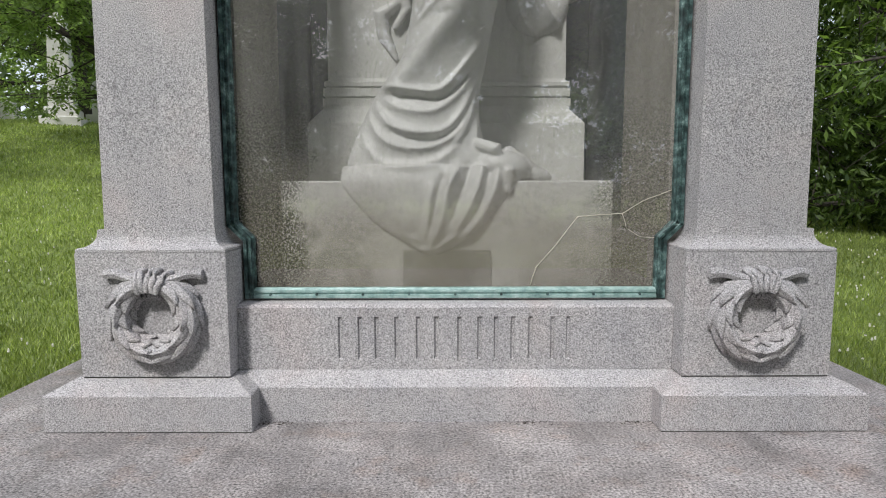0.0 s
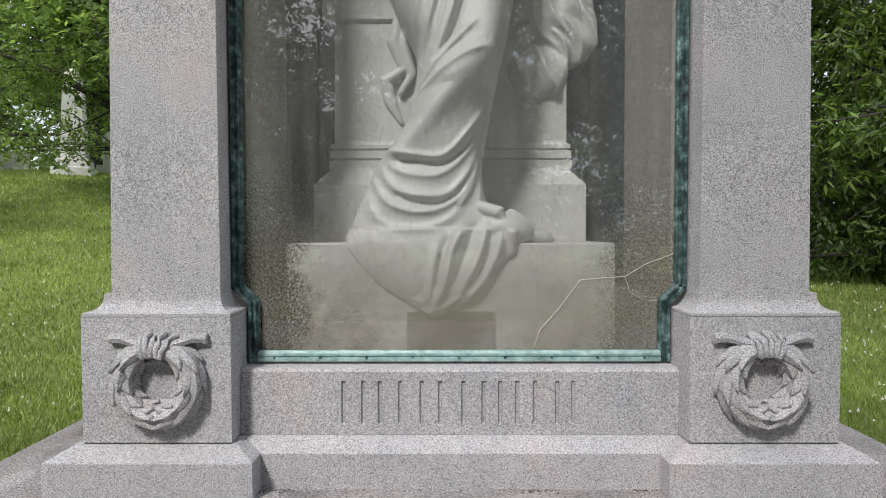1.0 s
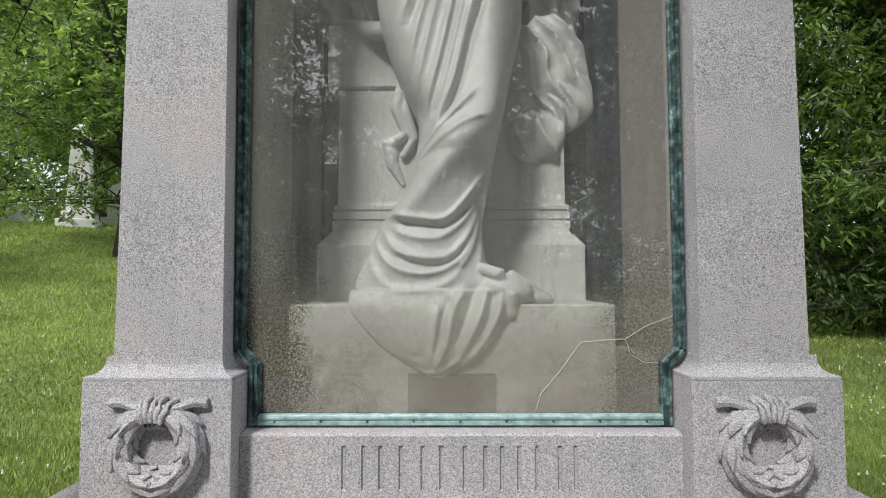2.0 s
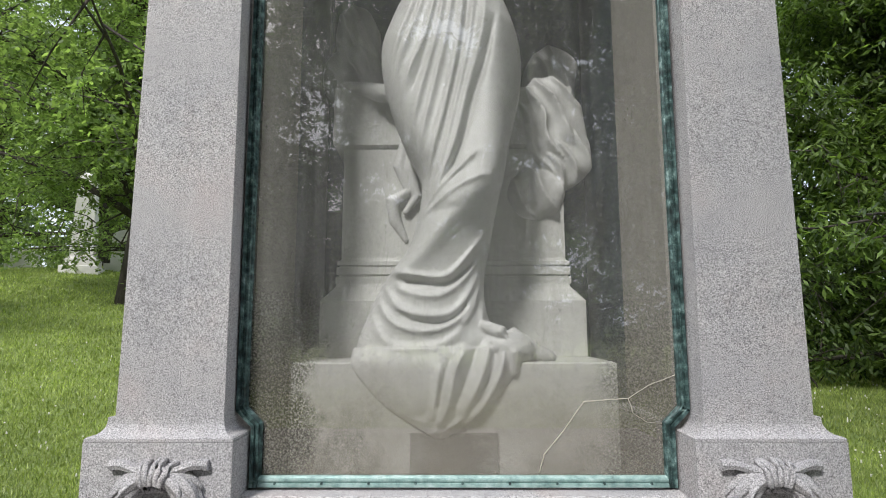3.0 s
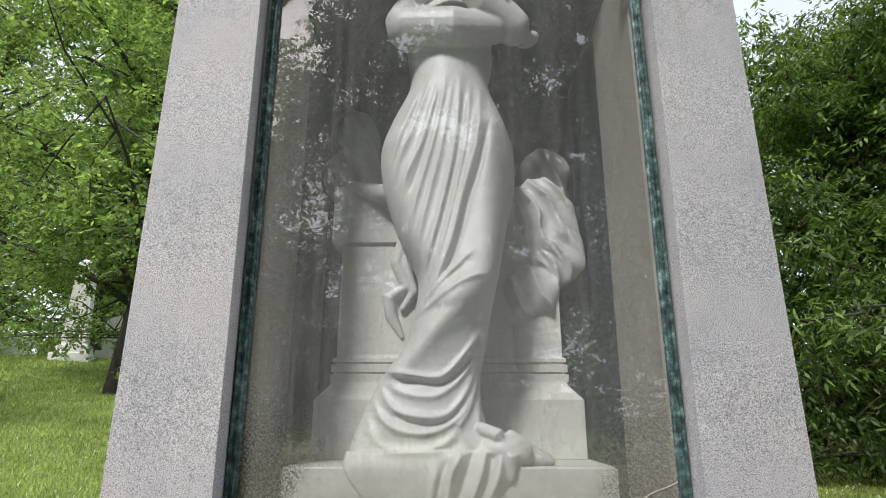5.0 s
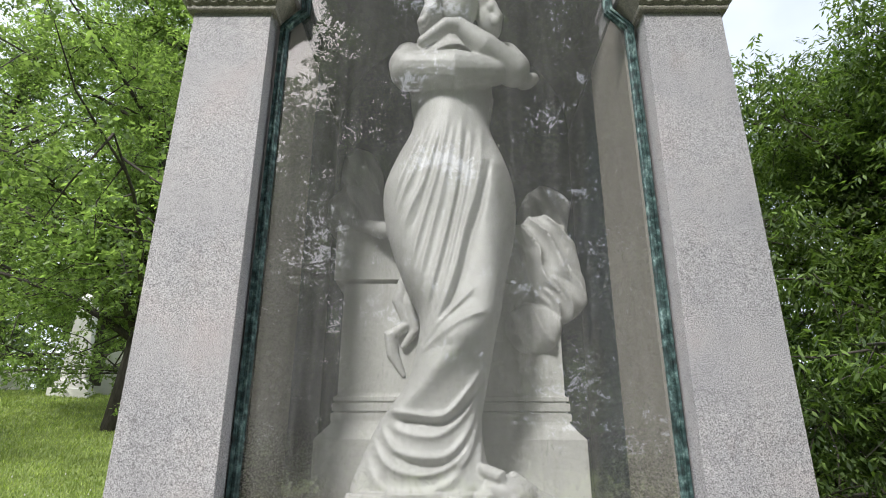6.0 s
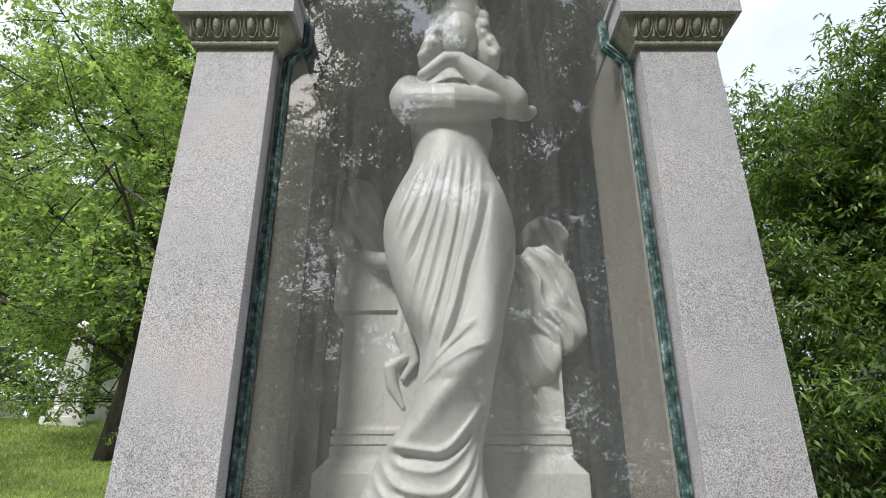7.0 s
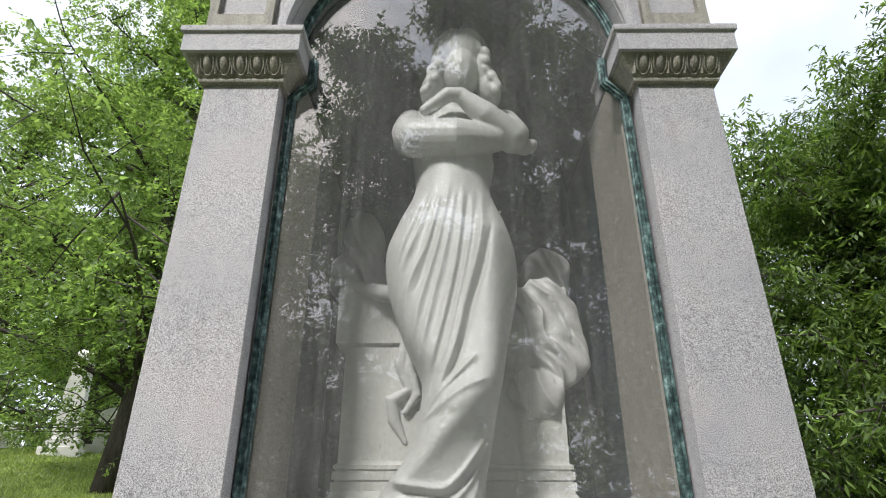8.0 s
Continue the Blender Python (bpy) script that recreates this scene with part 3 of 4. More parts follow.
bronze_frame = thing("bronze_frame", "green verdigris bronze glazing frame following the stone opening", "window frame")
RIBS = [(0.000, 2.570), (0.004, 2.556), (0.018, 2.556), (0.021, 2.566), (0.026, 2.566), (0.029, 2.560), (0.038, 2.560), (0.041, 2.574), (0.047, 2.578), (0.050, 2.594), (0.0, 2.594)]


def bronze_bars():
    for s in (-1, 1):
        path = [(s * x, z) for x, z in opening(0.002)]
        prof = RIBS if s > 0 else [(-u, y) for u, y in RIBS]
        lower, shaft_run, arch_run = path[:3], path[2:6], path[5:]
        for nm, run in (("lower_bar", lower), ("side_bar", shaft_run), ("arch_bar", arch_run)):
            part(nm, sweep(run, prof), BRONZE, bronze_frame)
    bar = part("sill_bar", sweep([(0.938, 0.528), (-0.938, 0.528)], [(-u, y - 0.004) for u, y in RIBS]), PALE_BRONZE, bronze_frame, "pale green sill bar with screw heads")
    for k in range(9):
        bm = bmesh.new()
        bmesh.ops.create_cone(bm, segments=10, radius1=0.007, radius2=0.005, depth=0.008, cap_ends=True)
        bmesh.ops.transform(bm, verts=bm.verts, matrix=Matrix.Translation((-0.86 + k * 0.215, 2.553, 0.548)) @ pose(0, 0, 0, 90))
        part("screw", bm, BRONZE, bar)


bronze_bars()


def glass_pane():
    half = opening(0.03)
    outline = half + [(-x, z) for x, z in reversed(half[:-1])]
    n = len(outline)
    verts = [(x, GLASS_Y, z) for x, z in outline] + [(x, GLASS_Y + 0.008, z) for x, z in outline]
    faces = [tuple(range(n)), tuple(range(2 * n - 1, n - 1, -1))] + [(i + n, (i + 1) % n + n, (i + 1) % n, i) for i in range(n)]
    pane = part_from("glass_pane", verts, faces, GLASS)
    pane.visible_shadow = False
    return tagged(pane, "cracked dusty plate glass closing the arched case", "glass pane")


pane = glass_pane()


def cracks():
    main = [(0.356, 0.585), (0.381, 0.667), (0.475, 0.775), (0.571, 0.905), (0.676, 0.915), (0.781, 0.920), (0.875, 0.979), (1.022, 1.035)]
    branch = [(0.781, 0.920), (0.804, 0.851), (0.867, 0.813), (0.958, 0.806)]
    upper = [(0.40, 4.70), (0.504, 4.572), (0.660, 4.377), (0.811, 4.195), (0.935, 4.085)]
    for run, r in ((main, 0.0021), (branch, 0.0014), (upper, 0.0024)):
        fine = []
        for a, b in zip(run, run[1:]):
            for k in range(5):
                u = k / 5
                w = 0.004 * noise.noise((a[0] * 9 + u * 3, a[1] * 7, 0))
                fine.append((a[0] + (b[0] - a[0]) * u + w, GLASS_Y - 0.002, a[1] + (b[1] - a[1]) * u + w))
        fine.append((run[-1][0], GLASS_Y - 0.002, run[-1][1]))
        vs, fs = tube(fine, [r] * len(fine), 5)
        part_from("crack", vs, fs, CRACK if r < 0.004 and run is not upper else WIRE, pane, "pale putty-filled crack" if run is not upper else "thin dark line", True)


CRACK = marble("crack_putty", (0.50, 0.47, 0.39), 0.6)
WIRE = marble("dark_line", (0.10, 0.10, 0.09), 0.6)
cracks()

# ---- statue and its pedestal ----
pedestal = thing("statue_pedestal", "dull white marble pedestal with a stepped base inside the case", "pedestal")
part("base_block", rect_stack(-0.868, 0.797, 2.815, 4.25, [(0, 0.522), (0, 1.068), (-0.008, 1.076)]), PLINTH_MARBLE, pedestal, bevel=0.004)
part("plaque", block(-0.257, 0.185, 2.799, 2.818, 0.523, 0.727), PLAQUE, pedestal, "dark grey plain stone tablet", bevel=0.003)
part("step_block", rect_stack(-0.840, 0.770, 3.321, 4.2, [(0, 1.078), (0, 1.412), (-0.01, 1.424), (-0.075, 1.500), (-0.082, 1.520)]), PLINTH_MARBLE, pedestal, bevel=0.004)
part("base_moulding", rect_stack(-0.764, 0.702, 3.42, 4.15, [(0.004, 1.521), (0.004, 1.566), (-0.014, 1.571), (-0.014, 1.577), (0, 1.582), (0, 1.626), (-0.018, 1.631), (-0.018, 1.637), (-0.004, 1.642), (-0.004, 1.664), (-0.022, 1.674), (-0.028, 1.69)]), PLINTH_MARBLE, pedestal, bevel=0.002)
part("pedestal_die", rect_stack(-0.740, 0.680, 3.45, 4.12, [(0, 1.690), (-0.004, 2.400)]), PLINTH_MARBLE, pedestal, bevel=0.004)
part("pedestal_cap", rect_stack(-0.806, 0.746, 3.435, 4.18, [(-0.055, 2.402), (-0.03, 2.415), (0, 2.426), (0, 2.812), (-0.006, 2.818)]), PLINTH_MARBLE, pedestal, bevel=0.004)

# fold lines of the drapery: height of the fold, half width, and its line as (x, z)
FOLDS = [
    (0.026, 0.020, [(-0.21, 3.31), (-0.32, 3.00), (-0.39, 2.73), (-0.42, 2.55)]),
    (0.028, 0.018, [(-0.15, 3.36), (-0.26, 2.98), (-0.35, 2.73), (-0.39, 2.46)]),
    (0.026, 0.017, [(-0.10, 3.31), (-0.19, 2.92), (-0.30, 2.63), (-0.34, 2.36)]),
    (0.028, 0.018, [(-0.05, 3.38), (-0.12, 2.94), (-0.22, 2.55), (-0.29, 2.22)]),
    (0.026, 0.017, [(-0.01, 3.33), (-0.07, 2.92), (-0.15, 2.55), (-0.22, 2.21), (-0.23, 1.97)]),
    (0.032, 0.020, [(0.04, 3.40), (0.00, 2.89), (-0.08, 2.48), (-0.16, 2.15), (-0.21, 1.90)]),
    (0.030, 0.017, [(0.10, 3.31), (0.06, 2.89), (-0.02, 2.48), (-0.10, 2.15), (-0.20, 1.91)]),
    (0.046, 0.024, [(0.17, 3.36), (0.13, 2.92), (0.04, 2.55), (-0.02, 2.28), (-0.09, 2.08), (-0.18, 1.91)]),
    (0.026, 0.014, [(0.10, 2.20), (-0.01, 2.09), (-0.15, 1.94), (-0.21, 1.86)]),
    (0.030, 0.016, [(0.16, 2.06), (0.02, 2.00), (-0.13, 1.90), (-0.21, 1.84)]),
]
# the thigh and the knee, the shin under them
MASSES = [
    (0.080, 0.110, [(0.22, 3.00), (0.20, 2.60), (0.21, 2.20), (0.17, 2.04), (-0.02, 1.91)]),
    (0.070, 0.075, [(0.17, 2.03), (-0.02, 1.86), (-0.20, 1.68), (-0.32, 1.57)]),
    (0.045, 0.100, [(-0.36, 2.90), (-0.30, 2.55), (-0.22, 2.20)]),
]
LOW_FOLDS = [
    (0.036, 0.016, [(-0.39, 1.57), (-0.33, 1.54), (-0.21, 1.52), (-0.07, 1.52), (0.05, 1.64), (0.17, 1.81)]),
    (0.034, 0.020, [(-0.42, 1.52), (-0.36, 1.40), (-0.27, 1.33), (-0.07, 1.32), (0.04, 1.42), (0.13, 1.61)]),
    (0.032, 0.018, [(-0.46, 1.46), (-0.39, 1.32), (-0.29, 1.25), (-0.13, 1.24), (0.02, 1.32), (0.10, 1.46)]),
    (0.028, 0.030, [(-0.50, 1.39), (-0.53, 1.26), (-0.56, 1.15)]),
    (0.034, 0.018, [(0.17, 1.70), (0.14, 1.45), (0.11, 1.26)]),
    (0.030, 0.015, [(0.14, 1.60), (0.07, 1.36), (0.00, 1.26)]),
    (0.022, 0.016, [(-0.36, 1.48), (-0.26, 1.43), (-0.10, 1.42), (0.04, 1.53), (0.12, 1.70)]),
    (0.020, 0.022, [(-0.49, 1.38), (-0.41, 1.20), (-0.27, 1.15), (-0.07, 1.18), (0.04, 1.29)]),
]
HEM_FOLDS = [
    (0.055, 0.028, [(0.23, 1.21), (0.20, 1.03), (0.13, 0.89), (0.03, 0.76)]),
    (0.050, 0.024, [(0.15, 1.19), (0.10, 1.00), (0.00, 0.81)]),
    (0.055, 0.026, [(0.04, 1.17), (-0.03, 1.05), (-0.06, 0.89), (-0.13, 0.73)]),
    (0.030, 0.022, [(-0.10, 1.08), (-0.13, 0.89), (-0.15, 0.78)]),
    (0.024, 0.060, [(-0.45, 1.16), (-0.34, 0.98), (-0.22, 0.80)]),
    (0.022, 0.016, [(-0.56, 1.07), (-0.44, 0.89), (-0.27, 0.76), (-0.16, 0.73), (-0.01, 0.79), (0.19, 1.00)]),
    (0.014, 0.014, [(-0.36, 0.85), (-0.16, 0.78), (-0.04, 0.83)]),
]
# creases: how deep, half width, line
CREASES = [
    (0.050, 0.016, [(0.22, 3.10), (0.15, 2.74), (0.08, 2.52), (0.03, 2.31), (-0.03, 2.14), (-0.10, 2.02)]),
    (0.024, 0.012, [(0.07, 3.30), (0.03, 2.90), (-0.05, 2.48), (-0.13, 2.15)]),
    (0.018, 0.012, [(-0.18, 3.28), (-0.29, 2.98), (-0.37, 2.72)]),
    (0.018, 0.012, [(-0.08, 3.28), (-0.17, 2.88), (-0.27, 2.55)]),
    (0.022, 0.012, [(0.04, 2.10), (-0.08, 2.00), (-0.18, 1.88)]),
    (0.036, 0.016, [(-0.36, 1.51), (-0.20, 1.485), (-0.06, 1.485), (0.07, 1.60), (0.19, 1.79)]),
    (0.030, 0.014, [(-0.33, 1.34), (-0.24, 1.29), (-0.08, 1.28), (0.05, 1.38)]),
    (0.040, 0.018, [(0.09, 1.17), (0.04, 1.02), (-0.03, 0.85)]),
    (0.035, 0.016, [(0.19, 1.17), (0.15, 1.01), (0.06, 0.84)]),
    (0.035, 0.016, [(-0.04, 1.12), (-0.09, 0.98), (-0.11, 0.82)]),
]


def smooth_line(line):
    steps = []
    n = len(line)
    for i in range(n - 1):
        p0, p1, p2, p3 = line[max(i - 1, 0)], line[i], line[i + 1], line[min(i + 2, n - 1)]
        for k in range(6):
            t = k / 6
            steps.append(tuple(0.5 * (2 * p1[c] + (p2[c] - p0[c]) * t + (2 * p0[c] - 5 * p1[c] + 4 * p2[c] - p3[c]) * t * t + (3 * p1[c] - p0[c] - 3 * p2[c] + p3[c]) * t**3) for c in (0, 1)))
    steps.append(line[-1])
    return np.array(steps)


def line_distance(X, Z, line):
    """Distance of each (x, z) from a smooth line, and how far along it the nearest point lies."""
    p = smooth_line(line)
    best, where = np.full(X.shape, 1e9), np.zeros_like(X)
    for i in range(len(p) - 1):
        a, d = p[i], p[i + 1] - p[i]
        t = np.clip(((X - a[0]) * d[0] + (Z - a[1]) * d[1]) / (d @ d), 0, 1)
        q = np.hypot(X - a[0] - t * d[0], Z - a[1] - t * d[1])
        where = np.where(q < best, (i + t) / (len(p) - 1), where)
        best = np.minimum(best, q)
    return best, np.clip(np.minimum(where, 1 - where) / 0.16, 0.10, 1)


def fold_field(X, Z):
    """How far the drapery stands forward at each (x, z): broad masses, ridges on them, and sharp creases cut in."""
    broad, total = np.zeros_like(X), np.zeros_like(X)
    for amp, width, line in MASSES:
        best, fade = line_distance(X, Z, line)
        broad = np.maximum(broad, amp * np.exp(-(best / width) ** 2))
    for amp, width, line in FOLDS + LOW_FOLDS + HEM_FOLDS:
        best, fade = line_distance(X, Z, line)
        rise = 0.78 * amp * fade * np.exp(-(best / width) ** 1.6)
        total = np.maximum(total, rise) + 0.25 * np.minimum(total, rise)
    for amp, width, line in CREASES:
        best, fade = line_distance(X, Z, line)
        total = total - 0.75 * amp * fade * np.exp(-(best / width) ** 1.4)
    return broad + total


def relief(left, right, front, depth, back, z0, z1, rows, cols=130):
    """A solid with a draped, folded front between a left and a right outline."""
    zs = np.linspace(z0, z1, rows)
    us = np.sin(np.linspace(-1, 1, cols) * math.pi / 2)
    X, Y, Z = (np.zeros((rows, cols)) for _ in range(3))
    for j, z in enumerate(zs):
        a, b = glide(left, z), glide(right, z)
        X[j] = (a + b) / 2 + (b - a) / 2 * us
        Y[j] = glide(front, z) + glide(depth, z) * (1 - np.sqrt(np.maximum(0, 1 - us**2)))
        Z[j] = z
    Y -= fold_field(X, Z) * np.sqrt(np.maximum(0, 1 - np.abs(us) ** 6))[None, :]
    B = np.array([glide(back, z) for z in zs])
    vs, fs = [], []
    for j in range(rows):
        vs += [(X[j, i], Y[j, i], Z[j, i]) for i in range(cols)]
    n = len(vs)
    for j in range(rows):
        vs += [(X[j, i], max(B[j], Y[j, i] + 0.01), Z[j, i]) for i in range(cols)]
    for j in range(rows - 1):
        for i in range(cols - 1):
            a = j * cols + i
            fs += [(a, a + 1, a + cols + 1, a + cols), (n + a + cols, n + a + cols + 1, n + a + 1, n + a)]
        a, b = j * cols, j * cols + cols - 1
        fs += [(a, a + cols, n + a + cols, n + a), (b + cols, b, n + b, n + b + cols)]
    for i in range(cols - 1):
        t = (rows - 1) * cols + i
        fs += [(i + 1, i, n + i, n + i + 1), (t, t + 1, n + t + 1, n + t)]
    return vs, fs


def limb(points, radii):
    vs, fs = tube(points, radii, 18)
    for p, r in ((points[0], radii[0]), (points[-1], radii[-1])):
        v, f = ball(p, (r, r, r))
        fs = list(fs) + [[k + len(vs) for k in q] for q in f]
        vs = list(vs) + v
    return vs, fs


def statue():
    bits = []
    left = [(1.06, -0.560), (1.178, -0.546), (1.26, -0.52), (1.486, -0.425), (1.689, -0.285), (1.80, -0.25), (2.018, -0.212), (2.15, -0.235), (2.329, -0.321), (2.652, -0.434), (2.92, -0.462), (3.15, -0.395), (3.374, -0.30), (3.5, -0.285), (3.66, -0.31)]
    right = [(1.06, 0.30), (1.178, 0.27), (1.26, 0.17), (1.486, 0.135), (1.689, 0.17), (1.80, 0.19), (2.018, 0.235), (2.094, 0.255), (2.329, 0.30), (2.652, 0.371), (2.92, 0.375), (3.15, 0.32), (3.374, 0.24), (3.5, 0.235), (3.66, 0.27)]
    front = [(1.06, 2.80), (1.25, 2.80), (1.5, 2.80), (2.05, 2.80), (2.6, 2.88), (3.0, 2.90), (3.4, 2.96), (3.66, 2.98)]
    bits.append(relief(left, right, front, [(1.06, 0.10), (1.5, 0.22), (2.0, 0.26), (3.66, 0.24)], [(1.06, 3.25), (3.66, 3.40)], 1.06, 3.66, 360))
    hem_l = [(0.700, -0.135), (0.76, -0.235), (0.855, -0.384), (0.96, -0.49), (1.06, -0.565), (1.15, -0.56)]
    hem_r = [(0.700, -0.080), (0.76, 0.03), (0.855, 0.145), (0.96, 0.235), (1.06, 0.315), (1.15, 0.30)]
    bits.append(relief(hem_l, hem_r, [(0.70, 2.780), (1.06, 2.762), (1.15, 2.785)], [(0.7, 0.025), (1.15, 0.07)], [(0.7, 2.823), (1.15, 2.86)], 0.70, 1.15, 90))
    # cloth heaped over the foot
    bits.append(ball((0.25, 2.90, 1.15), (0.15, 0.13, 0.085), (0, 12, 0)))
    bits.append(ball((0.40, 2.96, 1.115), (0.12, 0.09, 0.05), (0, 14, 0)))
    bits.append(limb([(0.13, 2.86, 1.26), (0.21, 2.80, 1.23), (0.27, 2.79, 1.13), (0.27, 2.80, 1.03)], [0.03, 0.035, 0.035, 0.02]))
    bits.append(limb([(0.28, 2.88, 1.225), (0.36, 2.89, 1.17), (0.47, 2.93, 1.10)], [0.028, 0.03, 0.02]))
    # trunk, shoulders, crossed arms
    bits.append(ball((-0.03, 3.17, 3.75), (0.29, 0.21, 0.36)))
    bits.append(ball((0.0, 3.22, 4.02), (0.36, 0.17, 0.15)))
    bits.append(limb([(0.0, 3.18, 4.05), (0.01, 3.12, 4.30)], [0.12, 0.11]))
    bits.append(limb([(-0.33, 3.22, 4.02), (-0.335, 3.02, 3.80)], [0.11, 0.115]))
    bits.append(limb([(0.36, 3.22, 4.02), (0.40, 3.04, 3.80)], [0.11, 0.105]))
    bits.append(limb([(-0.305, 3.02, 3.76), (0.0, 2.96, 3.715), (0.25, 3.00, 3.745)], [0.135, 0.140, 0.10]))
    bits.append(limb([(0.385, 3.03, 3.77), (0.19, 2.93, 3.89), (0.03, 2.90, 4.03)], [0.110, 0.092, 0.055]))
    bits.append(limb([(0.03, 2.90, 4.03), (-0.06, 2.89, 4.03), (-0.22, 2.92, 3.92)], [0.056, 0.054, 0.038]))
    bits.append(ball((0.50, 3.14, 3.765), (0.085, 0.06, 0.050), (0, -25, 0)))
    # head and hair, plain masses: a smooth crown parted in the middle, waves falling beside the jaw
    bits.append(ball((0.035, 3.03, 4.34), (0.130, 0.150, 0.215)))
    bits.append(ball((0.035, 2.905, 4.34), (0.020, 0.028, 0.060), (-12, 0, 0)))
    bits.append(ball((0.035, 3.10, 4.53), (0.205, 0.205, 0.225)))
    hair = random.Random(6)
    for s in (-1, 1):
        bits.append(ball((0.035 + s * 0.165, 3.06, 4.38), (0.070, 0.12, 0.18), (0, -s * 10, 0)))
        bits.append(ball((0.035 + s * 0.205, 3.07, 4.22), (0.085, 0.11, 0.15), (0, -s * 14, 0)))
        for k in range(16):
            u = k / 15
            c = (0.035 + s * (0.125 + 0.125 * u + hair.uniform(-0.03, 0.03)), 2.965 + 0.01 * u + hair.uniform(-0.012, 0.02), 4.56 - 0.44 * u)
            bits.append(ball(c, (hair.uniform(0.026, 0.038), 0.036, hair.uniform(0.04, 0.06)), (0, -s * 22, 0), 16))
        for k in range(5):
            phi = math.radians(4 + 15 * k)
            pts = [Vector((0.035 + s * 0.205 * math.sin(th) * math.sin(phi + 0.5 * th), 3.10 - 0.205 * math.sin(th) * math.cos(phi + 0.5 * th), 4.53 + 0.226 * math.cos(th))) for th in [math.radians(12 + 10 * j) for j in range(7)]]
            bits.append(limb(pts, [0.012, 0.016, 0.020, 0.022, 0.024, 0.022, 0.018]))
    # stone drapery left on the pedestal, either side of the figure
    def cloth(c, size, lean, pitch, phase):
        v, f = ball(c, size, (0, lean, 0), 64)
        for p in v:
            u = pitch * (p.x - c[0]) + 0.45 * pitch * (p.z - c[2]) + phase + 1.6 * noise.noise(p * 4)
            p.y -= 0.048 * (1 - abs(math.sin(u))) ** 1.3 - 0.02 * noise.noise(p * 7)
            p.x += 0.02 * noise.noise(p * 6 + Vector((5, 0, 0)))
        bits.append((v, f))
    cloth((-0.74, 3.78, 3.02), (0.22, 0.18, 0.24), 0, 20, 0)
    cloth((-0.71, 3.82, 3.30), (0.16, 0.13, 0.30), -6, 24, 1)
    bits.append(limb([(-0.74, 3.48, 2.84), (-0.62, 3.42, 2.80), (-0.50, 3.37, 2.75), (-0.40, 3.3, 2.72)], [0.035, 0.045, 0.06, 0.06]))
    bits.append(limb([(-0.33, 3.43, 2.46), (-0.37, 3.44, 2.28), (-0.31, 3.44, 2.12), (-0.42, 3.44, 2.05), (-0.40, 3.45, 1.93), (-0.33, 3.45, 1.80)], [0.035, 0.048, 0.040, 0.050, 0.042, 0.018]))
    bits.append(limb([(-0.29, 3.43, 2.44), (-0.31, 3.42, 2.26), (-0.26, 3.43, 2.08), (-0.33, 3.43, 1.98)], [0.030, 0.034, 0.036, 0.022]))
    cloth((0.66, 3.78, 2.96), (0.20, 0.12, 0.30), 8, 24, 0)
    cloth((0.62, 3.51, 2.55), (0.23, 0.10, 0.36), -10, 24, 1)
    cloth((0.72, 3.50, 2.34), (0.15, 0.09, 0.22), 20, 28, 0)
    cloth((0.50, 3.47, 2.10), (0.18, 0.09, 0.17), 25, 22, 2)
    vs, fs = [], []
    for v, f in bits:
        fs += [[k + len(vs) for k in q] for q in f]
        vs += list(v)
    ob = part_from("statue", vs, fs, MARBLE, None, "", True)
    rm = ob.modifiers.new("one_skin", "REMESH")
    rm.mode, rm.voxel_size, rm.use_smooth_shade = "VOXEL", 0.0072, True
    sm = ob.modifiers.new("worn", "SMOOTH")
    sm.factor, sm.iterations = 0.5, 3
    return tagged(ob, "large white marble draped standing figure with folded arms", "statue")


statue()


# ---- far graves ----
def obelisk(at, turn, k=1.0):
    g = thing("grave_monument", "weathered pale marble obelisk on a stepped base under trees", "grave monument", at=at)
    g.rotation_euler.z = turn
    part("base", rect_stack(-0.50 * k, 0.50 * k, -0.50 * k, 0.50 * k, [(0.10, -0.4), (0.10, 0.16 * k), (0, 0.20 * k), (0, 0.42 * k), (-0.05, 0.50 * k)]), FAR_STONE, g, bevel=0.01)
    part("obelisk_shaft", rect_stack(-0.38 * k, 0.38 * k, -0.38 * k, 0.38 * k, [(0, 0.50 * k), (-0.10, 3.4 * k), (-0.37, 3.8 * k)]), FAR_STONE, g, bevel=0.01)


def headstone(at, turn, w, h, d):
    g = thing("headstone", "pale weathered marble headstone on a low base", "headstone", group="far headstones", at=at)
    g.rotation_euler.z = turn
    part("base", block(-w * 0.65, w * 0.65, -d, d, -0.3, h * 0.18), FAR_STONE, g, bevel=0.01)
    bm = bmesh.new()
    arc = [(-w / 2, h * 0.18), (w / 2, h * 0.18)] + [(w / 2 * math.cos(a), h * 0.8 + h * 0.2 * math.sin(a)) for a in [math.pi * k / 10 for k in range(11)]]
    f, b = [bm.verts.new((x, -d * 0.6, z)) for x, z in arc], [bm.verts.new((x, d * 0.6, z)) for x, z in arc]
    bm.faces.new(f)
    bm.faces.new(b[::-1])
    for i in range(len(arc)):
        bm.faces.new((f[i], b[i], b[(i + 1) % len(arc)], f[(i + 1) % len(arc)]))
    part("tablet", bm, FAR_STONE, g)


obelisk((-11.85, 18.4, ground_height(-11.85, 18.4)), 0.35, 0.9)
headstone((-11.0, 19.6, ground_height(-11.0, 19.6)), 0.2, 1.1, 1.45, 0.3)
headstone((-16.4, 22.0, ground_height(-16.4, 22.0)), 0.2, 0.9, 0.7, 0.25)
headstone((-18.5, 25.0, ground_height(-18.5, 25.0)), 0.0, 0.9, 0.8, 0.25)


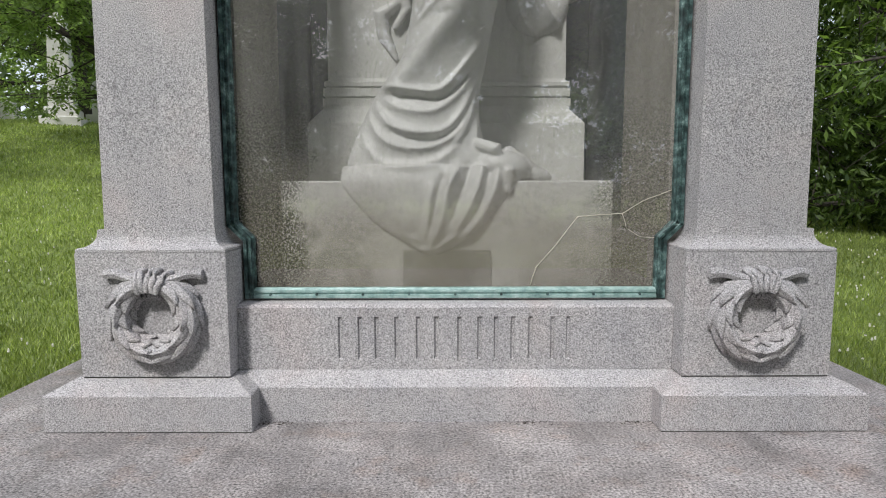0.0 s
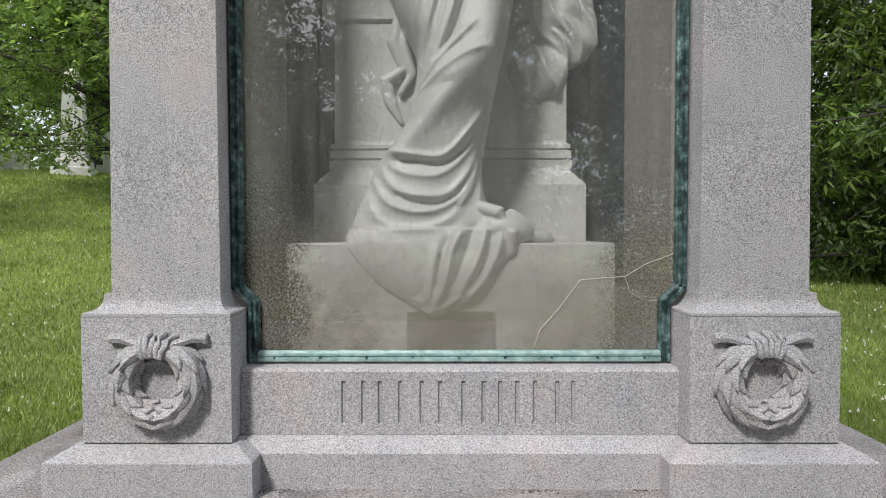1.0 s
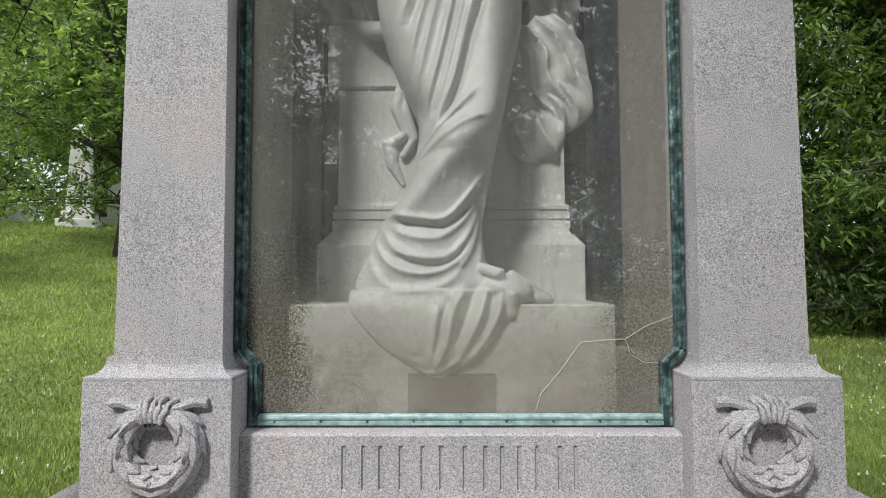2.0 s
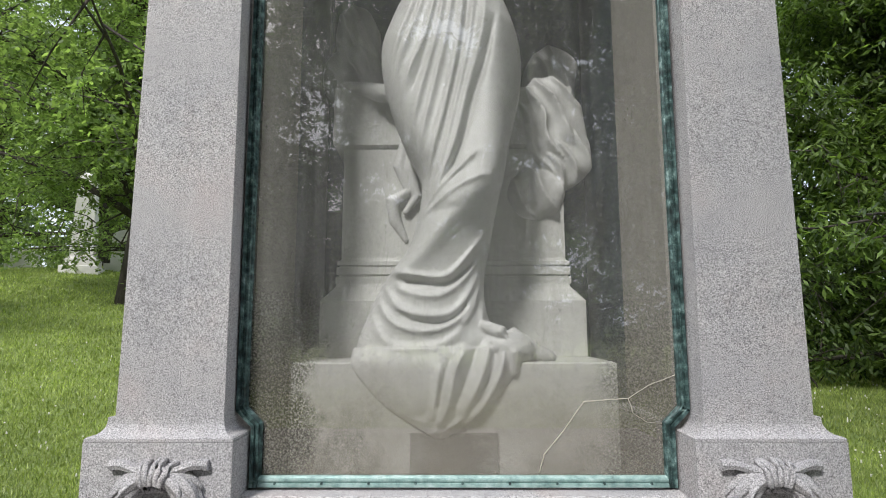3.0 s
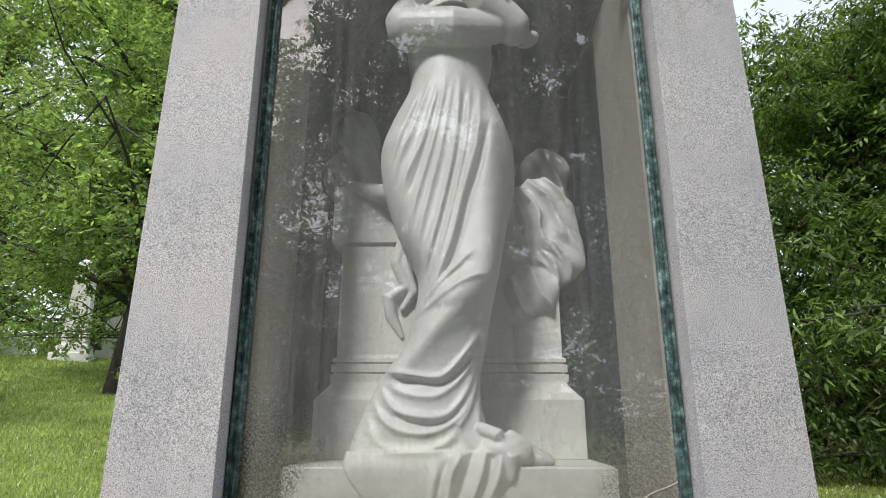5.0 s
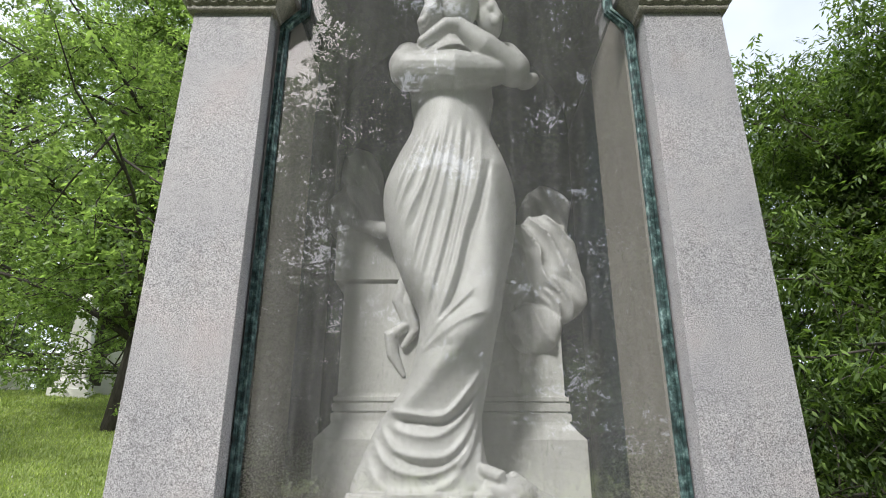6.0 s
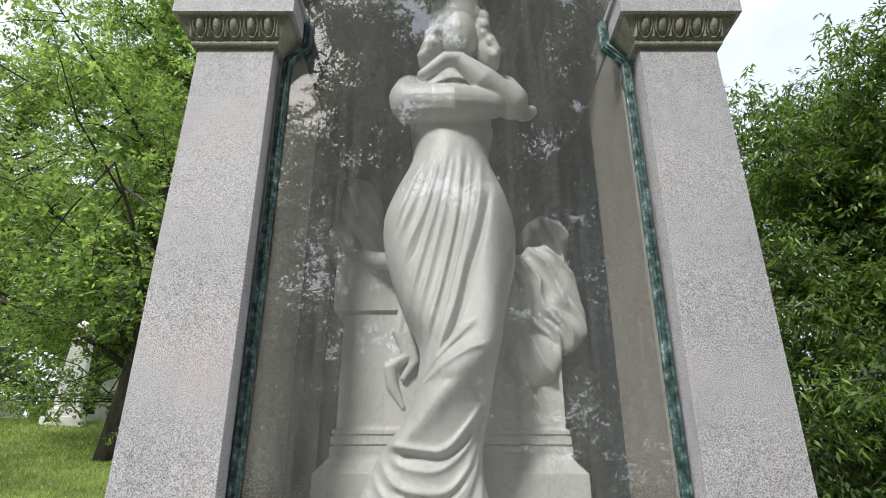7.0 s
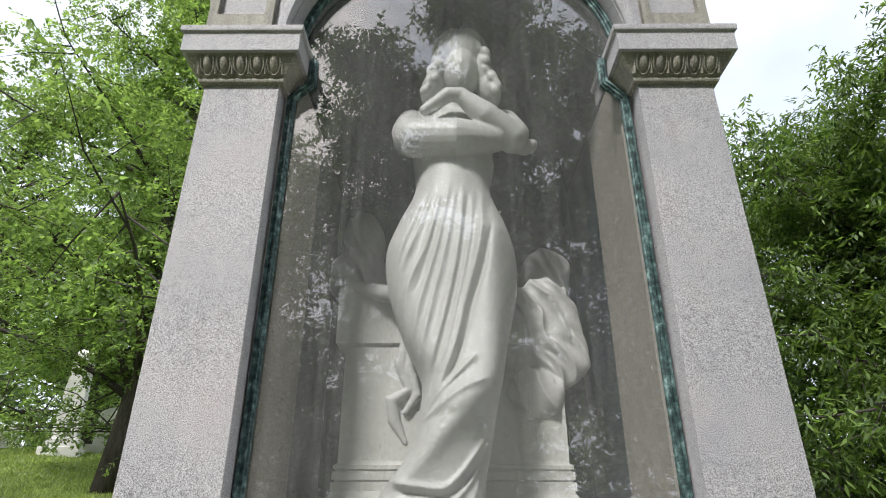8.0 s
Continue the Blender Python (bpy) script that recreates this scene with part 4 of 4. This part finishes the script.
# ---- trees ----
def leaf_cloud(name, anchors, count, size, spread, mat, parent, seed, droop=0.2, slim=0.24, spray=8, gaps=()):
    """Many small pointed leaves, set in pairs along drooping sprays about the twigs; no sprays in the gaps (x, y, z, radius)."""
    rng = np.random.default_rng(seed)
    A = np.array([tuple(a) for a in anchors])
    for gx, gy, gz, gr in gaps:
        A = A[np.linalg.norm(A - np.array([gx, gy, gz]), axis=1) > gr]
    n = count // spray
    count = n * spray
    root = A[rng.integers(0, len(A), n)] + rng.normal(0, 1, (n, 3)) * np.array([spread, spread, spread * 0.6])
    axis = rng.normal(0, 1, (n, 3)) * np.array([1, 1, 0.5])
    axis[:, 2] -= droop
    axis /= np.linalg.norm(axis, axis=1)[:, None]
    across = np.cross(axis, np.array([0, 0, 1.0]) + rng.normal(0, 0.35, (n, 3)))
    across /= np.linalg.norm(across, axis=1)[:, None] + 1e-9
    step = np.tile(np.arange(spray), n)
    axis, across, root = (np.repeat(k, spray, axis=0) for k in (axis, across, root))
    P = root + axis * (step * size * 0.30)[:, None] + rng.normal(0, size * 0.12, (count, 3))
    d = axis * 0.65 + across * np.where(step % 2, 0.8, -0.8)[:, None] + rng.normal(0, 0.28, (count, 3))
    d[:, 2] -= droop * 0.8
    d /= np.linalg.norm(d, axis=1)[:, None]
    up = np.tile([0.0, 0, 1], (count, 1)) + rng.normal(0, 0.40, (count, 3))
    w = np.cross(d, up)
    w /= np.linalg.norm(w, axis=1)[:, None] + 1e-9
    L = size * rng.uniform(0.65, 1.25, count)[:, None]
    V = np.stack([P, P + d * L * 0.42 + w * L * slim, P + d * L, P + d * L * 0.42 - w * L * slim], 1).reshape(-1, 3)
    me = bpy.data.meshes.new(name)
    me.vertices.add(count * 4)
    me.vertices.foreach_set("co", V.ravel())
    me.loops.add(count * 4)
    me.loops.foreach_set("vertex_index", np.arange(count * 4, dtype=np.int32))
    me.polygons.add(count)
    me.polygons.foreach_set("loop_start", np.arange(0, count * 4, 4, dtype=np.int32))
    me.update(calc_edges=True)
    me.materials.append(mat)
    ob = new(name, me)
    ob.parent = parent
    return ob


def tree(label, base, height, girth, reach, leaves, leaf_size, mat, seed, low=0.25, limbs=16, spread=0.42, extra=(), droop=0.2, rise=0.5, taper=0.75, slim=0.24, gaps=()):
    x, y = base
    z = ground_height(x, y)
    g = thing("tree", label, "tree", at=(x, y, z))
    rng = random.Random(seed)
    vs, fs, anchors = [], [], []

    def add(points, radii, sides=7):
        v, f = tube(points, radii, sides)
        fs.extend([tuple(k + len(vs) for k in q) for q in f])
        vs.extend(v)

    top = height * 0.86
    lean = (rng.uniform(-0.025, 0.025), rng.uniform(-0.025, 0.025))
    trunk = [Vector((lean[0] * h + 0.10 * math.sin(h * 0.9 + seed), lean[1] * h + 0.10 * math.cos(h * 0.8 + seed) - 0.10, h)) for h in [-0.3 + (top + 0.3) * k / 12 for k in range(13)]]
    add(trunk, [girth * (1.35 if k == 0 else 1.12 if k == 1 else 1 - 0.075 * k) for k in range(13)], 10)
    runs = []
    for i in range(limbs):
        f = low + (0.96 - low) * (i + rng.random()) / limbs
        start = trunk[min(12, int(f * 12))]
        az = i * 2.39996 + rng.uniform(-0.4, 0.4)
        el = rise * (0.3 + 1.1 * f) + rng.uniform(-0.15, 0.2)
        length = reach * (1.15 - taper * f) * rng.uniform(0.75, 1.15)
        d = Vector((math.cos(az) * math.cos(el), math.sin(az) * math.cos(el), math.sin(el)))
        pts = [start + d * length * t + Vector((rng.uniform(-0.12, 0.12), rng.uniform(-0.12, 0.12), -droop * length * 0.35 * t * t)) * (1 if t else 0) for t in (0, 0.25, 0.5, 0.75, 1)]
        runs.append((pts, girth * 0.36 * (1.15 - 0.7 * f)))
    for line in extra:
        runs.append(([Vector(p) - Vector((x, y, z)) for p in line], girth * 0.42))
    for pts, r in runs:
        n = len(pts)
        add(pts, [r * (1 - 0.85 * k / (n - 1)) for k in range(n)])
        for k in range(1, n):
            for _ in range(4):
                a = pts[k - 1].lerp(pts[k], rng.random())
                span = (pts[-1] - pts[0]).length * rng.uniform(0.22, 0.42)
                e = Vector((rng.gauss(0, 1), rng.gauss(0, 1), rng.gauss(0.15 - droop, 0.6))).normalized()
                b = a + e * span * 0.55
                c = b + (e + Vector((rng.gauss(0, 0.4), rng.gauss(0, 0.4), rng.gauss(-droop, 0.3)))).normalized() * span * 0.5
                add([a, b, c], [r * 0.28, r * 0.16, r * 0.05], 5)
                anchors += [b, c, a.lerp(b, 0.6), b.lerp(c, 0.5), c]
        anchors += pts[2:]
    part_from("trunk", vs, fs, BARK, g, "dark branching trunk", True)
    leaf_cloud("crown", anchors, leaves, leaf_size, spread, mat, g, seed, droop + 0.2, slim, gaps=[(p - x, q - y, r - z, k) for p, q, r, k in gaps])
    return g


tree("tall broadleaf tree with a long low limb on the lawn", (-7.75, 14.0), 21.5, 0.24, 6.6, 150000, 0.125, LEAF, 5, low=0.14, limbs=36, spread=0.27,
     extra=[[(-7.75, 13.95, 4.1), (-8.1, 13.6, 5.0), (-8.6, 13.5, 5.75), (-10.0, 13.5, 6.7), (-11.5, 13.5, 7.45), (-13.0, 13.5, 8.05)],
            [(-8.45, 13.5, 5.6), (-8.4, 13.4, 6.1), (-7.95, 13.4, 6.9), (-7.4, 13.3, 7.8)],
            [(-7.75, 14.0, 3.9), (-9.2, 13.6, 4.9), (-10.8, 13.2, 5.4), (-12.6, 12.8, 5.8)]])
tree("leafy broadleaf tree on the slope", (-17.5, 20.0), 18.0, 0.30, 7.0, 36000, 0.17, LEAF, 8, low=0.16, limbs=24, spread=0.34)
tree("tall leafy broadleaf tree on the slope", (-15.2, 25.0), 23.0, 0.32, 7.5, 56000, 0.20, LEAF, 9, low=0.12, limbs=28, spread=0.36)
tree("leafy broadleaf tree beyond the graves", (-16.5, 31.0), 17.0, 0.32, 7.5, 14000, 0.30, LEAF_DARK, 11, low=0.12, limbs=20)
tree("leafy broadleaf tree beyond the graves", (-24.0, 30.0), 16.0, 0.32, 7.5, 14000, 0.30, LEAF, 12, low=0.12, limbs=20)
tree("dense dark green tree with foliage down to the grass", (8.2, 9.7), 9.8, 0.20, 4.0, 135000, 0.15, LEAF_MID, 21, low=0.05, limbs=46, spread=0.24, droop=0.35, rise=0.45, taper=0.45, slim=0.15)
tree("dense green tree with foliage down to the grass", (11.6, 11.8), 11.2, 0.20, 4.2, 64000, 0.16, LEAF_MID, 22, low=0.06, limbs=32, spread=0.34, droop=0.3, rise=0.45, taper=0.5, slim=0.16)
tree("dense dark green tree with low foliage", (7.6, 14.5), 11.5, 0.20, 4.0, 36000, 0.20, LEAF_DARK, 23, low=0.08, limbs=26, droop=0.3, taper=0.5, slim=0.17)
for spot, tall, wide, count, seed, low, gaps in (((6.4, -9.2), 18.0, 5.6, 60000, 31, 0.10, ()), ((-6.6, -10.6), 12.5, 4.8, 36000, 32, 0.08, ()),
                                                 ((1.6, -12.0), 25.0, 6.2, 70000, 35, 0.08, ((2.5, -11.5, 5.9, 1.1), (2.8, -14.5, 6.4, 1.4), (2.2, -8.5, 5.2, 1.0))), ((-3.2, -13.5), 24.0, 5.6, 56000, 37, 0.08, ((-4.6, -13.0, 17.0, 1.7), (-4.4, -10.5, 15.0, 1.3))),
                                                 ((-15.0, -7.0), 14.0, 5.5, 14000, 33, 0.25, ()), ((14.0, -16.0), 16.0, 7.0, 18000, 34, 0.10, ()), ((-13.0, -19.0), 16.0, 7.0, 18000, 36, 0.10, ()),
                                                 ((-13.2, 5.2), 10.5, 4.0, 16000, 38, 0.35, ())):
    tree("leafy shade tree facing the monument", spot, tall, 0.30, wide, count, 0.24, LEAF_DARK, seed, low=low, limbs=26, spread=0.34, gaps=gaps)


def far_woods():
    """A ring of distant woodland."""
    rng = random.Random(9)
    anchors = []
    for k in range(260):
        a = math.tau * k / 260
        d = rng.uniform(48, 70)
        x, y = d * math.sin(a), d * math.cos(a)
        h = rng.uniform(9, 15)
        for _ in range(14):
            anchors.append((x + rng.gauss(0, 2.0), y + rng.gauss(0, 2.0), ground_height(x, y) + h * rng.random() ** 0.8))
    w = leaf_cloud("far_woods", anchors, 90000, 1.05, 0.9, LEAF_DARK, None, 41)
    tagged(w, "distant dark green woodland round the cemetery", "woodland", kind="stuff")


far_woods()


# ---- grass and clover ----
def grass():
    rng = np.random.default_rng(17)
    n, m = 170000, 110000
    side = rng.integers(0, 2, n) * 2 - 1
    y = 1.6 + 18.5 * rng.random(n) ** 1.8
    x = side * (np.maximum(2.31, 0.42 * y) + (0.35 * y + 1.1) * rng.random(n))
    x = np.concatenate([x, rng.normal(0, 7.0, m)])
    y = np.concatenate([y, 4.0 + rng.normal(0, 8.0, m)])
    keep = ~((np.abs(x) < 2.31) & (y < 5.06) & (y > -2.06))
    x, y = x[keep], y[keep]
    n = len(x)
    z = np.array([ground_height(a, b) for a, b in zip(x, y)])
    h = rng.uniform(0.022, 0.055, n) * (1 + 0.03 * np.abs(y))
    a = rng.uniform(0, math.tau, n)
    w = rng.uniform(0.0025, 0.0050, n) * (0.6 + 0.22 * np.abs(y))
    lean = rng.normal(0, 0.45, (n, 2)) * h[:, None]
    V = np.stack([np.stack([x - w * np.cos(a), y - w * np.sin(a), z - 0.01], 1), np.stack([x + w * np.cos(a), y + w * np.sin(a), z - 0.01], 1),
                  np.stack([x + lean[:, 0], y + lean[:, 1], z + h], 1)], 1).reshape(-1, 3)
    me = bpy.data.meshes.new("grass")
    me.vertices.add(n * 3)
    me.vertices.foreach_set("co", V.ravel())
    me.loops.add(n * 3)
    me.loops.foreach_set("vertex_index", np.arange(n * 3, dtype=np.int32))
    me.polygons.add(n)
    me.polygons.foreach_set("loop_start", np.arange(0, n * 3, 3, dtype=np.int32))
    me.update(calc_edges=True)
    me.materials.append(GRASS_BLADE)
    tagged(new("grass", me), "short green mown grass blades", "grass", kind="stuff")


grass()


def clover():
    rng = random.Random(4)
    vs, fs = [], []
    for k in range(420):
        s = 1 if rng.random() < 0.68 else -1
        y = 2.2 + 8 * rng.random() ** 1.3
        x = s * (max(2.4, 0.42 * y) + (0.35 * y + 0.8) * rng.random())
        r = rng.uniform(0.006, 0.010)
        v, f = tube([(x, y, ground_height(x, y) + 0.04 + 0.025 * rng.random() + r * t) for t in (-1, -0.4, 0.4, 1)], [r * 0.4, r, r * 0.9, r * 0.3], 6)
        fs += [tuple(i + len(vs) for i in q) for q in f]
        vs += v
    ob = part_from("clover_flowers", vs, fs, CLOVER)
    tagged(ob, "small white clover flower heads in the lawn", "clover flowers", kind="stuff")


clover()


def litter():
    """Dry leaf and twig crumbs blown against the foot of the centre plinth."""
    rng = random.Random(12)
    vs, fs = [], []
    for k in range(110):
        x = rng.choice((-0.80, 0.30, 0.78, rng.uniform(-0.85, 0.85))) + rng.gauss(0, 0.05)
        y = 2.385 - abs(rng.gauss(0, 0.018)) - 0.004
        r0 = rng.uniform(0.003, 0.009)
        a = rng.uniform(0, math.tau)
        d = Vector((math.cos(a), math.sin(a), 0)) * r0
        w = Vector((-d.y, d.x, 0)) * rng.uniform(0.25, 0.6)
        c = Vector((x, y, 0.002 + rng.uniform(0, 0.003)))
        n = len(vs)
        vs += [c - d, c + w, c + d + Vector((0, 0, 0.002)), c - w, c + Vector((0, 0, 0.004))]
        fs += [(n, n + 3, n + 4), (n + 3, n + 2, n + 4), (n + 2, n + 1, n + 4), (n + 1, n, n + 4)]
    ob = part_from("leaf_litter", vs, fs, BARK)
    tagged(ob, "dry brown leaf crumbs along the plinth foot", "leaf litter", kind="stuff")


litter()
